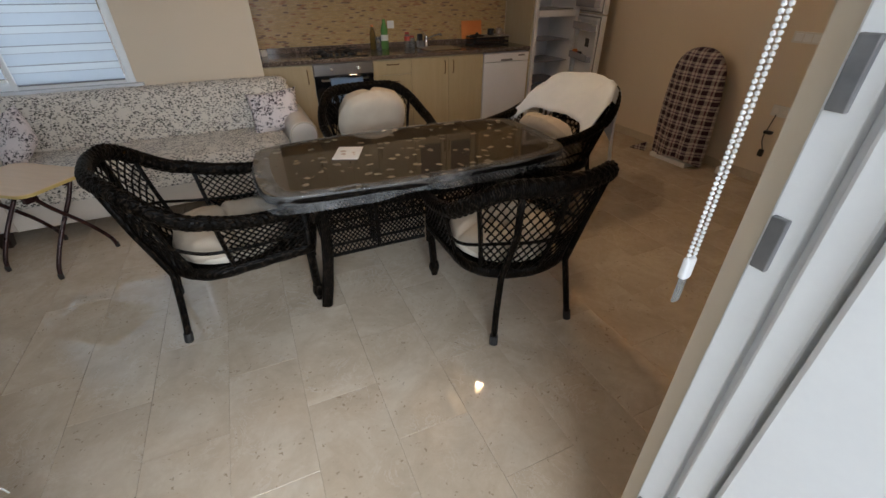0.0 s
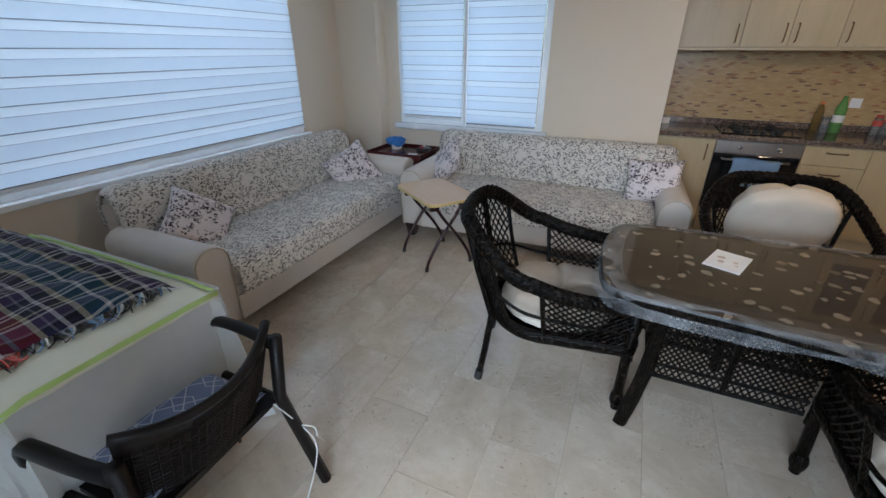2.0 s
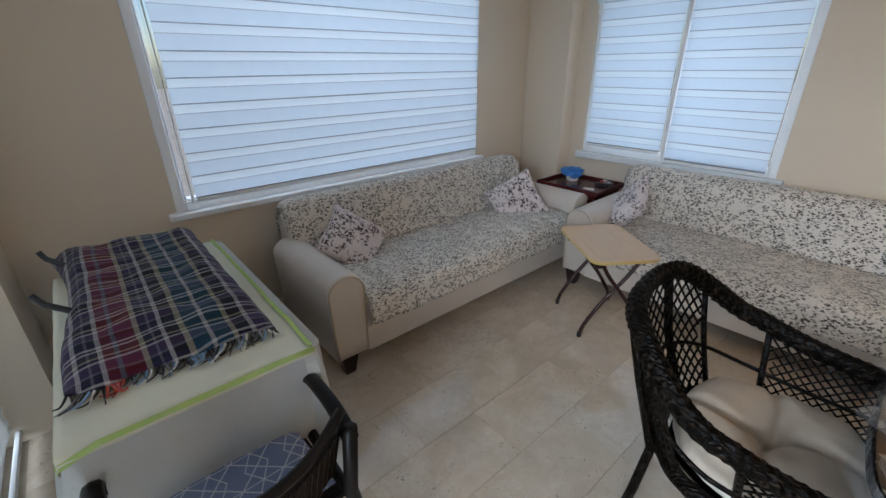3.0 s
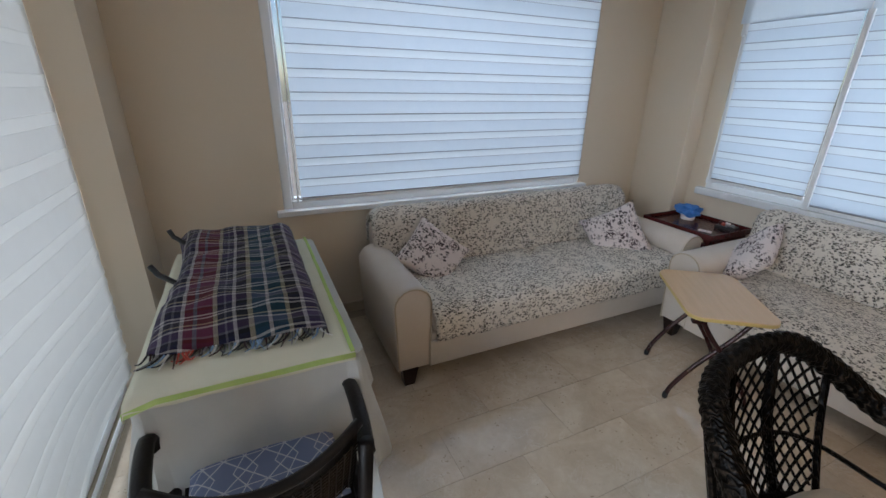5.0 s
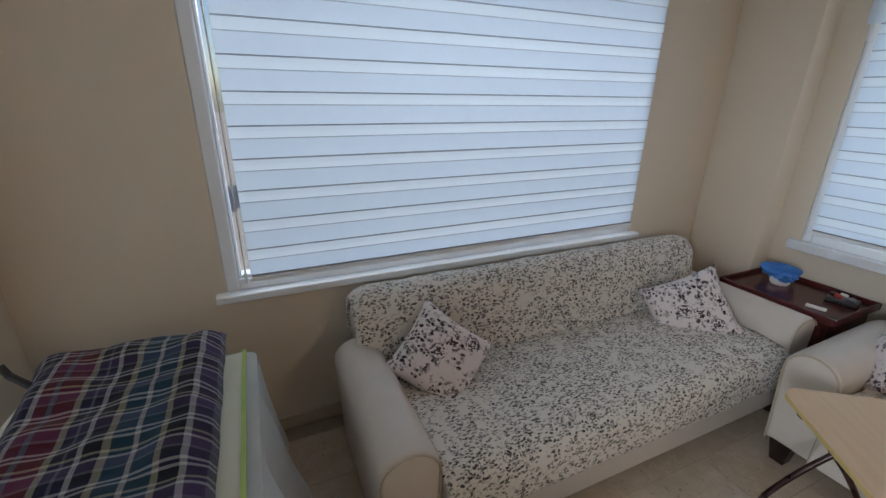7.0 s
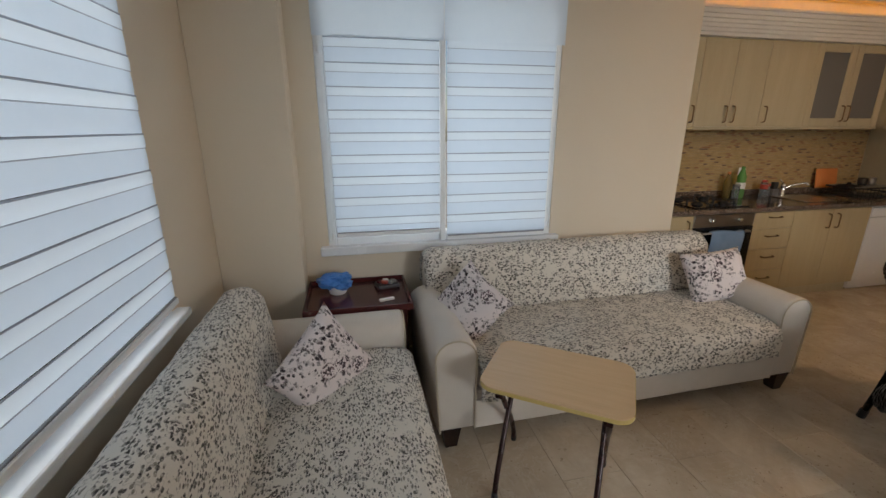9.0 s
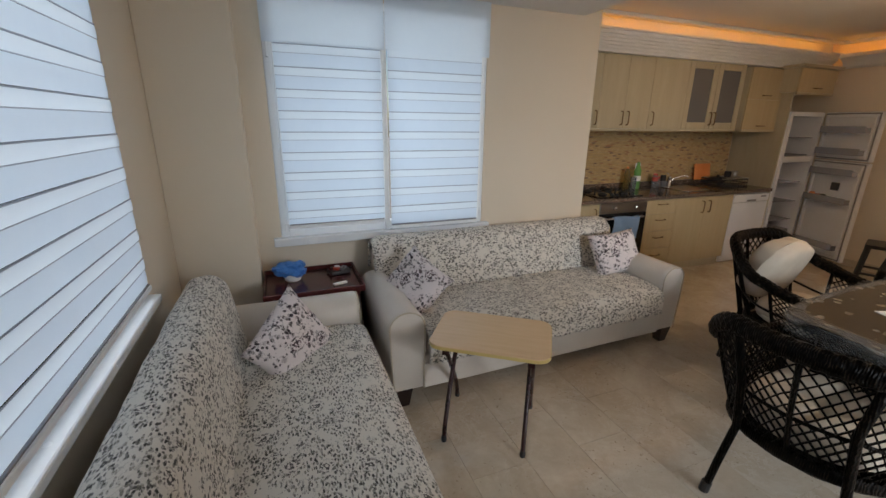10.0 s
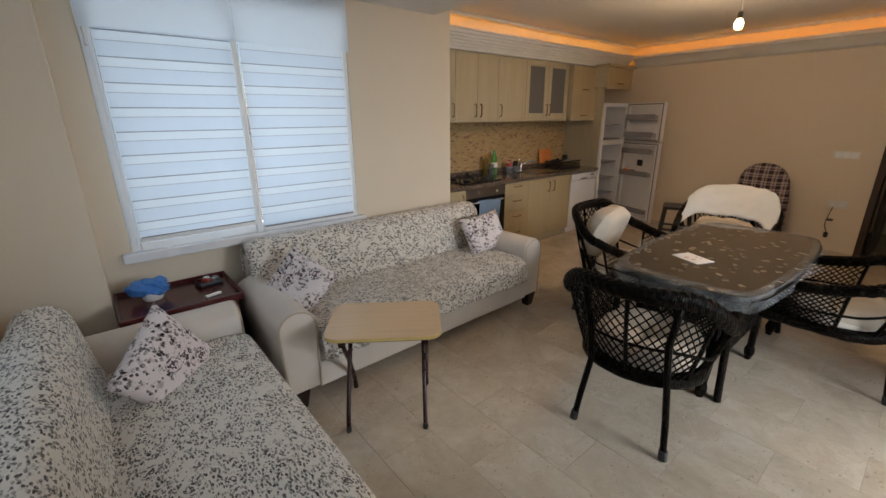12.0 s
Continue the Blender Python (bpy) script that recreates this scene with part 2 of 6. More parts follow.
def mosaic_island(name):
    t = Tree(name)
    rnd = t.node("ShaderNodeNewGeometry").outputs["Random Per Island"]
    v = t.coords()
    base = t.ramp(rnd, [(0.0, (0.50, 0.33, 0.13)), (0.40, (0.56, 0.38, 0.16)), (0.74, (0.60, 0.42, 0.20)), (0.88, (0.38, 0.15, 0.05)), (0.95, (0.16, 0.075, 0.04))], True)
    t.color(t.mix(t.math("MULTIPLY", t.noise(v, 90, 3), 0.4), base, (0.54, 0.39, 0.22)))
    return t.set(0.28, 0, 0.5)


def granite(name):
    t = Tree(name)
    v = t.coords()
    a = t.voronoi(v, 130)
    n = t.noise(v, 60, 4)
    sp = t.ramp(t.split(a.outputs["Color"])[0], [(0.0, (0.03, 0.024, 0.02)), (0.30, (0.10, 0.07, 0.052)), (0.6, (0.19, 0.14, 0.11)), (0.88, (0.36, 0.30, 0.25))], True)
    t.color(t.mix(t.math("MULTIPLY", n, 0.5), sp, (0.20, 0.14, 0.11)))
    return t.set(0.12, 0, 0.5)


def wood(name, c1, c2, grain=(1, 14, 14), rough=0.4, scale=3.0):
    t = Tree(name)
    v = t.coords(grain)
    n = t.noise(v, scale, 6, 0.6, 0.6)
    fine = t.noise(v, scale * 12, 3)
    t.color(t.ramp(t.math("ADD", t.math("MULTIPLY", n, 0.75), t.math("MULTIPLY", fine, 0.25)), [(0.32, c1), (0.68, c2)]))
    t.bump(fine, 0.08, 0.002)
    return t.set(rough, 0, 0.5)


def tablecloth_print(name):
    """Taupe tablecloth with scattered pale leaves, under a clear glossy film."""
    t = Tree(name)
    v = t.coords()
    n = t.node("ShaderNodeTexNoise")
    t.link(v, n.inputs["Vector"])
    n.inputs["Scale"].default_value = 18
    sc = t.node("ShaderNodeVectorMath", operation="SCALE")
    t.link(n.outputs["Color"], sc.inputs[0])
    sc.inputs["Scale"].default_value = 0.05
    ad = t.node("ShaderNodeVectorMath", operation="ADD")
    t.link(v, ad.inputs[0])
    t.link(sc.outputs[0], ad.inputs[1])
    vo = t.voronoi(ad.outputs[0], 14)
    leaf = t.ramp(vo.outputs["Distance"], [(0.24, 1.0), (0.29, 0.0)])
    pick = t.ramp(t.split(vo.outputs["Color"])[1], [(0.24, 0.0), (0.26, 1.0)])
    tone = t.ramp(t.split(vo.outputs["Color"])[2], [(0.0, (0.17, 0.14, 0.10)), (1.0, (0.32, 0.28, 0.21))])
    base = t.mix(t.noise(v, 5, 4), (0.044, 0.032, 0.021), (0.062, 0.046, 0.031))
    t.color(t.mix(t.math("MULTIPLY", t.math("MULTIPLY", leaf, pick), 0.8), base, tone))
    t.bump(t.math("ADD", t.noise(v, 7, 2), t.math("MULTIPLY", t.noise(v, 40, 2), 0.12)), 0.05, 0.005)
    t.bsdf.inputs["Coat Weight"].default_value = 0.10
    t.bsdf.inputs["Coat Roughness"].default_value = 0.03
    return t.set(0.045, 0, 0.42)


def clear_film(name):
    t = Tree(name)
    v = t.coords()
    t.color(t.mix(t.noise(v, 9, 3), (0.62, 0.64, 0.66), (0.85, 0.87, 0.88)))
    t.bump(t.noise(v, 14, 3, 0.5, 0.8), 0.5, 0.012)
    m = t.set(0.07, 0, 0.9)
    tp = t.node("ShaderNodeBsdfTransparent")
    mx = t.node("ShaderNodeMixShader")
    t.link(t.ramp(t.noise(v, 11, 4), [(0.35, 0.80), (0.7, 0.97)]), mx.inputs[0])
    t.link(t.bsdf.outputs[0], mx.inputs[1])
    t.link(tp.outputs[0], mx.inputs[2])
    t.link(mx.outputs[0], t.out.inputs[0])
    return m


def star_print(name):
    """Blue-grey cushion fabric with pale starburst lines."""
    t = Tree(name)
    v = t.coords()
    s = t.split(v)
    cu = t.math("SUBTRACT", t.math("FRACT", t.math("MULTIPLY", s[0], 8.4)), 0.5)
    row = t.math("FLOOR", t.math("MULTIPLY", s[1], 8.4))
    cv = t.math("SUBTRACT", t.math("FRACT", t.math("MULTIPLY", s[1], 8.4)), 0.5)
    ang = t.math("ARCTAN2", cv, cu)
    ray = t.math("ABSOLUTE", t.math("SINE", t.math("MULTIPLY", ang, 3.0)))
    rad = t.math("SQRT", t.math("ADD", t.math("MULTIPLY", cu, cu), t.math("MULTIPLY", cv, cv)))
    width = t.math("MULTIPLY", ray, rad)
    line = t.ramp(width, [(0.0, 1.0), (0.035, 1.0), (0.05, 0.0)])
    edge = t.ramp(t.math("ABSOLUTE", t.math("SUBTRACT", t.math("ADD", t.math("ABSOLUTE", cu), t.math("ABSOLUTE", cv)), 0.5)), [(0.0, 1.0), (0.02, 1.0), (0.03, 0.0)])
    both = t.math("MAXIMUM", line, edge)
    t.color(t.mix(t.math("MULTIPLY", both, 0.85), t.mix(t.noise(v, 9, 3), (0.16, 0.20, 0.34), (0.24, 0.28, 0.42)), (0.62, 0.64, 0.68)))
    t.bump(t.noise(v, 200, 2), 0.2, 0.002)
    return t.set(0.85, 0, 0.2)


M = {
    "wall": wall_paint("wall_paint", (0.72, 0.62, 0.49), (0.77, 0.67, 0.54)),
    "ceiling": wall_paint("ceiling_paint", (0.72, 0.71, 0.70), (0.80, 0.79, 0.77)),
    "cornice": surf("white_plaster", (0.70, 0.69, 0.66), (0.80, 0.79, 0.76), 3, 0.7, 0.1),
    "marble": marble("beige_marble"),
    "grout": surf("grout", (0.30, 0.245, 0.18), (0.40, 0.33, 0.25), 8, 0.8, 0.3),
    "skirting": surf("marble_skirting", (0.50, 0.41, 0.30), (0.62, 0.53, 0.41), 5, 0.3, 0.05),
    "pvc": surf("white_pvc", (0.82, 0.84, 0.86), (0.87, 0.89, 0.90), 4, 0.32, 0.03),
    "sill": surf("white_marble_sill", (0.76, 0.79, 0.82), (0.84, 0.86, 0.88), 7, 0.25, 0.03),
    "band": cloth("blind_band", (0.65, 0.745, 0.85), (0.70, 0.785, 0.88), 0.385),
    "sheer": cloth("blind_sheer", (0.72, 0.80, 0.88), (0.76, 0.83, 0.90), 0.43, sheer=0.01),
    "drape_band": cloth("slack_blind_band", (0.68, 0.67, 0.645), (0.73, 0.72, 0.695), 0.18),
    "drape_sheer": cloth("slack_blind_sheer", (0.71, 0.70, 0.67), (0.76, 0.75, 0.72), 0.195),
    "seam": cloth("blind_seam", (0.34, 0.38, 0.46), (0.40, 0.44, 0.52), 0.22),
    "seam_thin": cloth("blind_thin_seam", (0.42, 0.46, 0.54), (0.48, 0.52, 0.60), 0.24),
    "glass": glass("window_glass", (0.96, 0.98, 0.98)),
    "frosted": glass("frosted_glass", (0.22, 0.21, 0.20), 0.2, 0.75),
    "leather": surf("cream_leather", (0.62, 0.55, 0.48), (0.69, 0.62, 0.55), 5, 0.42, 0.25, 180),
    "floral": floral("floral_cotton", (0.77, 0.715, 0.64), (0.27, 0.245, 0.20), (0.32, 0.27, 0.255), (0.056, 0.050, 0.046), 0.10, 0.0235, 0.39),
    "floral_bold": floral("bold_floral_cotton", (0.80, 0.72, 0.71), (0.15, 0.12, 0.12), (0.22, 0.13, 0.145), (0.026, 0.017, 0.024), 0.13, 0.036, 0.45),
    "dark_foot": wood("dark_stained_wood", (0.012, 0.006, 0.005), (0.035, 0.016, 0.012), rough=0.35),
    "mahogany": wood("mahogany", (0.045, 0.008, 0.009), (0.10, 0.018, 0.018), rough=0.22),
    "maple": wood("maple_laminate", (0.68, 0.465, 0.265), (0.75, 0.53, 0.32), (2, 22, 14), 0.35, 2.0),
    "edge_band": surf("yellow_edge_band", (0.58, 0.42, 0.14), (0.66, 0.50, 0.20), 6, 0.4, 0.05),
    "tube": surf("burgundy_steel_tube", (0.020, 0.006, 0.006), (0.042, 0.012, 0.011), 10, 0.28, 0.05, metal=0.3),
    "wicker": wicker("dark_wicker"),
    "cushion": surf("beige_cushion", (0.50, 0.42, 0.33), (0.60, 0.52, 0.42), 7, 0.85, 0.3, 240, spec=0.2),
    "cushion_light": surf("ivory_cushion_side", (0.66, 0.60, 0.50), (0.74, 0.68, 0.58), 7, 0.85, 0.3, 240, spec=0.2),
    "tcloth": tablecloth_print("leaf_print_tablecloth"),
    "film": clear_film("clear_plastic_film"),
    "paper": surf("white_paper", (0.78, 0.75, 0.72), (0.84, 0.82, 0.79), 20, 0.7, 0.05),
    "print": surf("faded_print", (0.50, 0.36, 0.30), (0.62, 0.50, 0.42), 60, 0.7, 0.02),
    "plastic": surf("dark_brown_plastic", (0.005, 0.004, 0.0035), (0.012, 0.009, 0.008), 9, 0.4, 0.25, 120, spec=0.2),
    "star": star_print("star_print_fabric"),
    "cord": surf("white_cord", (0.66, 0.66, 0.64), (0.76, 0.76, 0.74), 30, 0.7, 0.2),
    "white_cloth": cloth("white_tablecloth", (0.56, 0.57, 0.56), (0.64, 0.65, 0.63), 0.12),
    "pale_towel": cloth("pale_cream_towel", (0.70, 0.69, 0.56), (0.78, 0.77, 0.65)),
    "lime": cloth("lime_green_trim", (0.38, 0.56, 0.14), (0.54, 0.68, 0.28)),
    "towel": cloth("white_towel", (0.70, 0.75, 0.82), (0.78, 0.82, 0.88)),
    "cabinet": wood("cream_cabinet_board", (0.45, 0.355, 0.205), (0.51, 0.41, 0.25), (10, 10, 1), 0.36, 1.6),
    "cabinet_pale": wood("pale_cabinet_board", (0.45, 0.38, 0.25), (0.51, 0.44, 0.305), (10, 10, 1), 0.36, 1.6),
    "steel": surf("brushed_steel", (0.42, 0.40, 0.38), (0.52, 0.50, 0.47), 8, 0.3, 0.1, 150, metal=1.0, stretch=(1, 1, 20)),
    "chrome": surf("chrome", (0.68, 0.68, 0.68), (0.74, 0.74, 0.74), 8, 0.12, 0.02, metal=1.0),
    "black_glass": surf("black_oven_glass", (0.008, 0.008, 0.009), (0.014, 0.014, 0.015), 4, 0.08, 0.0),
    "iron": surf("cast_iron", (0.012, 0.012, 0.012), (0.03, 0.03, 0.03), 20, 0.55, 0.3),
    "bronze": surf("dark_bronze", (0.16, 0.10, 0.05), (0.26, 0.17, 0.09), 12, 0.32, 0.05, metal=1.0),
    "granite": granite("brown_granite"),
    "mosaic": mosaic_island("mosaic_pieces"),
    "white_enamel": surf("white_enamel", (0.80, 0.80, 0.82), (0.86, 0.86, 0.88), 3, 0.25, 0.03),
    "fridge_in": surf("white_liner", (0.80, 0.81, 0.86), (0.86, 0.87, 0.91), 3, 0.3, 0.03),
    "shelf_glass": glass("grey_shelf_plastic", (0.90, 0.90, 0.95), 0.1, 0.30),
    "blue_towel": cloth("blue_dish_towel", (0.18, 0.30, 0.48), (0.26, 0.38, 0.56)),
    "green_glass": glass("green_bottle", (0.32, 0.66, 0.22), 0.02, 0.40),
    "clear_plastic": glass("clear_bottle", (0.78, 0.80, 0.80), 0.05, 0.15),
    "oil": glass("yellow_oil", (0.62, 0.48, 0.20), 0.05, 0.2),
    "red": surf("red_plastic", (0.42, 0.05, 0.03), (0.55, 0.08, 0.05), 9, 0.4, 0.05),
    "orange": surf("orange_plastic", (0.72, 0.22, 0.06), (0.82, 0.30, 0.10), 9, 0.45, 0.05),
    "black": surf("black_plastic", (0.012, 0.012, 0.013), (0.025, 0.025, 0.026), 9, 0.4, 0.1),
    "blue_bag": cloth("blue_plastic_bag", (0.05, 0.22, 0.62), (0.12, 0.34, 0.78), 0.2, 0.35),
    "led": glow("amber_led_tape", (1.0, 0.36, 0.02), 5.0),
    "bulb": glow("lit_bulb", (1.0, 0.72, 0.34), 30.0),
    "door_wood": wood("dark_door_wood", (0.03, 0.018, 0.012), (0.07, 0.04, 0.026), (10, 10, 1), 0.35),
    "facade": surf("pale_facade", (0.62, 0.56, 0.50), (0.72, 0.67, 0.60), 1, 0.8, 0.1),
    "roof": surf("roof_tiles", (0.36, 0.14, 0.08), (0.46, 0.20, 0.12), 2, 0.8, 0.2),
    "ground": surf("pale_paving", (0.30, 0.28, 0.25), (0.40, 0.38, 0.34), 0.6, 0.9, 0.2),
    "grey": surf("grey_metal", (0.22, 0.22, 0.23), (0.32, 0.32, 0.33), 12, 0.4, 0.1, metal=0.7),
    "cardboard": surf("beige_backing", (0.46, 0.38, 0.28), (0.54, 0.46, 0.35), 10, 0.8, 0.1),
}
NAVY, WINE, TEAL, ECRU, GREY, BLACK, PURPLE, WHITE = (0.018, 0.018, 0.05), (0.17, 0.012, 0.022), (0.015, 0.075, 0.12), (0.42, 0.38, 0.27), (0.16, 0.16, 0.20), (0.012, 0.012, 0.018), (0.07, 0.045, 0.11), (0.52, 0.50, 0.50)
# wide colour bands across, repeating stripes along
M["plaid"] = plaid("dark_plaid_blanket",
    [(0.0, PURPLE), (0.055, WHITE), (0.078, NAVY), (0.11, GREY), (0.122, NAVY), (0.155, WHITE), (0.175, WINE), (0.215, GREY), (0.235, WINE), (0.315, ECRU), (0.338, NAVY), (0.375, GREY), (0.385, NAVY), (0.415, WHITE), (0.435, BLACK), (0.495, ECRU), (0.52, TEAL), (0.595, WHITE), (0.615, TEAL), (0.695, ECRU), (0.718, BLACK), (0.785, WHITE), (0.805, PURPLE), (0.87, GREY), (0.90, NAVY), (0.965, WHITE)],
    [(0.0, NAVY), (0.12, WHITE), (0.17, NAVY), (0.23, WHITE), (0.28, BLACK), (0.47, ECRU), (0.52, NAVY), (0.60, WHITE), (0.65, PURPLE), (0.85, GREY), (0.90, BLACK)],
    (0.62, 0.150), axes=(1, 0))
M["plaid_check"] = plaid("brown_check_cloth",
    [(0.0, (0.055, 0.03, 0.045)), (0.45, (0.62, 0.54, 0.50)), (0.62, (0.22, 0.08, 0.10)), (0.75, (0.62, 0.54, 0.50))],
    [(0.0, (0.05, 0.03, 0.05)), (0.45, (0.60, 0.53, 0.50)), (0.62, (0.12, 0.06, 0.14)), (0.75, (0.60, 0.53, 0.50))],
    (0.095, 0.085), axes=(1, 2))

# ---- mesh helpers ----


def part(name, bm, material, parent=None, label="", smooth=False):
    me = bpy.data.meshes.new(name)
    bmesh.ops.recalc_face_normals(bm, faces=bm.faces)
    bm.to_mesh(me)
    bm.free()
    me.materials.append(M[material])
    if smooth:
        for p in me.polygons:
            p.use_smooth = True
    ob = new(name, me)
    if parent:
        ob.parent = parent
    if label:
        ob["label"] = label
    return ob


def empty(name, m, label, category, group="", kind=""):
    ob = new(name)
    ob.empty_display_size = 0.1
    ob.matrix_basis = m
    return tagged(ob, label, category, group, kind)


def box(x0, x1, y0, y1, z0, z1, bevel=0.0, seg=2, bm=None):
    own = bmesh.new()
    bmesh.ops.create_cube(own, size=1)
    for v in own.verts:
        v.co = ((x0 + x1) / 2 + v.co.x * (x1 - x0), (y0 + y1) / 2 + v.co.y * (y1 - y0), (z0 + z1) / 2 + v.co.z * (z1 - z0))
    if bevel:
        bmesh.ops.bevel(own, geom=own.edges[:], offset=bevel, segments=seg, profile=0.5, affect="EDGES")
    if bm is None:
        return own
    return join(bm, own)


def join(bm, other):
    me = bpy.data.meshes.new("tmp")
    other.to_mesh(me)
    other.free()
    bm.from_mesh(me)
    bpy.data.meshes.remove(me)
    return bm


def tube(points, radius, n=8, bm=None, caps=True, closed=False, flat=1.0):
    """A pipe along points; radius is a number or a function of (share along, angle)."""
    bm = bm or bmesh.new()
    pts = [Vector(p) for p in points]
    rings = []
    up = Vector((0, 0, 1))
    last = None
    total = len(pts)
    for i, p in enumerate(pts):
        a = pts[(i - 1) % total] if closed or i else p
        b = pts[(i + 1) % total] if closed or i < total - 1 else p
        d = (b - a).normalized()
        if last is None:
            ref = up if abs(d.z) < 0.9 else Vector((1, 0, 0))
            side = d.cross(ref).normalized()
        else:
            side = (last - d * last.dot(d)).normalized()
        last = side
        other = d.cross(side)
        ring = []
        for k in range(n):
            ang = 2 * math.pi * k / n
            r = radius(i / max(1, total - 1), ang) if callable(radius) else radius
            ring.append(bm.verts.new(p + side * math.cos(ang) * r + other * math.sin(ang) * r * flat))
        rings.append(ring)
    pairs = list(zip(rings, rings[1:])) + ([(rings[-1], rings[0])] if closed else [])
    for r0, r1 in pairs:
        for k in range(n):
            bm.faces.new((r0[k], r0[(k + 1) % n], r1[(k + 1) % n], r1[k]))
    if caps and not closed:
        bm.faces.new(rings[0][::-1])
        bm.faces.new(rings[-1])
    return bm


def smooth_path(points, steps=6):
    """Points along a Catmull-Rom curve."""
    p = [Vector(q) for q in points]
    p = [p[0] * 2 - p[1]] + p + [p[-1] * 2 - p[-2]]
    out = []
    for i in range(1, len(p) - 2):
        for s in range(steps):
            t = s / steps
            out.append(0.5 * ((2 * p[i]) + (p[i + 1] - p[i - 1]) * t + (2 * p[i - 1] - 5 * p[i] + 4 * p[i + 1] - p[i + 2]) * t * t + (3 * p[i] - p[i - 1] - 3 * p[i + 1] + p[i + 2]) * t ** 3))
    out.append(p[-2])
    return out


def sheet(fn, nu, nv, thick=0.0, bm=None, closed=False):
    """A surface fn(u, v) over the unit square, given thickness along its normals."""
    own = bmesh.new()
    g = [[own.verts.new(fn(i / nu, j / nv)) for j in range(nv + 1)] for i in range(nu if closed else nu + 1)]
    for i in range(nu):
        for j in range(nv):
            own.faces.new((g[i][j], g[(i + 1) % len(g)][j], g[(i + 1) % len(g)][j + 1], g[i][j + 1]))
    if thick:
        own.normal_update()
        geom = bmesh.ops.solidify(own, geom=own.faces[:], thickness=thick)
    return join(bm, own) if bm else own


def prism(profile, axis, a0, a1, bm=None):
    """A profile (two coordinates each) drawn out along an axis from a0 to a1."""
    bm = bm or bmesh.new()

    def at(p, q, s):
        return {"x": (s, p, q), "y": (p, s, q), "z": (p, q, s)}[axis]
    lo = [bm.verts.new(at(p, q, a0)) for p, q in profile]
    hi = [bm.verts.new(at(p, q, a1)) for p, q in profile]
    n = len(profile)
    for i in range(n):
        bm.faces.new((lo[i], lo[(i + 1) % n], hi[(i + 1) % n], hi[i]))
    bm.faces.new(lo[::-1])
    bm.faces.new(hi)
    return bm


def lathe(profile, n=20, bm=None):
    """A turned shape: (radius, height) pairs round the z axis."""
    own = bmesh.new()
    rings = [[own.verts.new((r * math.cos(2 * math.pi * k / n), r * math.sin(2 * math.pi * k / n), z)) for k in range(n)] for r, z in profile]
    for a, b in zip(rings, rings[1:]):
        for k in range(n):
            own.faces.new((a[k], a[(k + 1) % n], b[(k + 1) % n], b[k]))
    own.faces.new(rings[0][::-1])
    own.faces.new(rings[-1])
    return join(bm, own) if bm else own


def rounded_rect(hx, hy, r, n=6):
    out = []
    for cx, cy, a in ((hx - r, hy - r, 0), (-hx + r, hy - r, 90), (-hx + r, -hy + r, 180), (hx - r, -hy + r, 270)):
        for k in range(n + 1):
            t = radians(a + 90 * k / n)
            out.append((cx + r * math.cos(t), cy + r * math.sin(t)))
    return out


def moved(bm, m):
    bmesh.ops.transform(bm, matrix=m, verts=bm.verts[:])
    return bm


def structure(name, bm, material, label="", category="", smooth=False):
    return tagged(part(name, bm, material, None, "", smooth), label or name.replace("_", " "), category or name.split("_")[0], "", "structure")


# ---- the room ----
EAST, SOUTH, BACK = 6.97, -4.0, 0.88
TOP = 2.41
HIGH = 2.72
TRAY = 2.56

# west wall with the wide window
WY0, WY1, WZ0, WZ1 = -3.27, -0.82, 0.83, 2.34
bm = box(-0.25, 0, -4.4, WY0, 0, HIGH)
box(-0.25, 0, WY1, 1.05, 0, HIGH, bm=bm)
box(-0.25, 0, WY0, WY1, 0, WZ0, bm=bm)
box(-0.25, 0, WY0, WY1, WZ1, HIGH, bm=bm)
structure("wall_west", bm, "wall", "beige painted wall with a wide window", "wall")
# north wall: pier, window wall, end by the kitchen recess
NX0, NX1, NZ0, NZ1 = 0.60, 2.11, 0.85, 2.34
bm = box(0.0, NX0, 0, 0.25, 0, HIGH)
box(NX1, 3.10, 0, 0.25, 0, HIGH, bm=bm)
box(NX0, NX1, 0, 0.25, 0, NZ0, bm=bm)
box(NX0, NX1, 0, 0.25, NZ1, HIGH, bm=bm)
box(2.85, 3.10, 0.25, BACK, 0, HIGH, bm=bm)
structure("wall_north", bm, "wall", "beige painted wall with a two-part window", "wall")
structure("wall_pier", box(0.0, 0.455, -0.17, 0.0, 0, HIGH, 0.006, 2), "wall", "beige painted corner pier", "wall")
structure("wall_kitchen", box(2.85, EAST + 0.2, BACK, BACK + 0.2, 0, HIGH), "wall", "kitchen back wall", "wall")
# east wall with a doorway to the hall
EY0, EY1 = -3.5, -2.58
bm = box(EAST, EAST + 0.2, EY1, BACK, 0, HIGH)
box(EAST, EAST + 0.2, -4.4, EY0, 0, HIGH, bm=bm)
box(EAST, EAST + 0.2, EY0, EY1, 2.1, HIGH, bm=bm)
structure("wall_east", bm, "wall", "warm beige painted wall with a doorway", "wall")
# south wall with the balcony opening
SX0, SX1, SZ1 = 0.37, 3.625, 2.25
bm = box(0.0, SX0, SOUTH - 0.3, SOUTH, 0, HIGH)
box(SX1, EAST, SOUTH - 0.3, SOUTH, 0, HIGH, bm=bm)
box(SX0, SX1, SOUTH - 0.3, SOUTH, SZ1, HIGH, bm=bm)
structure("wall_south", bm, "wall", "beige painted wall with the balcony opening", "wall")
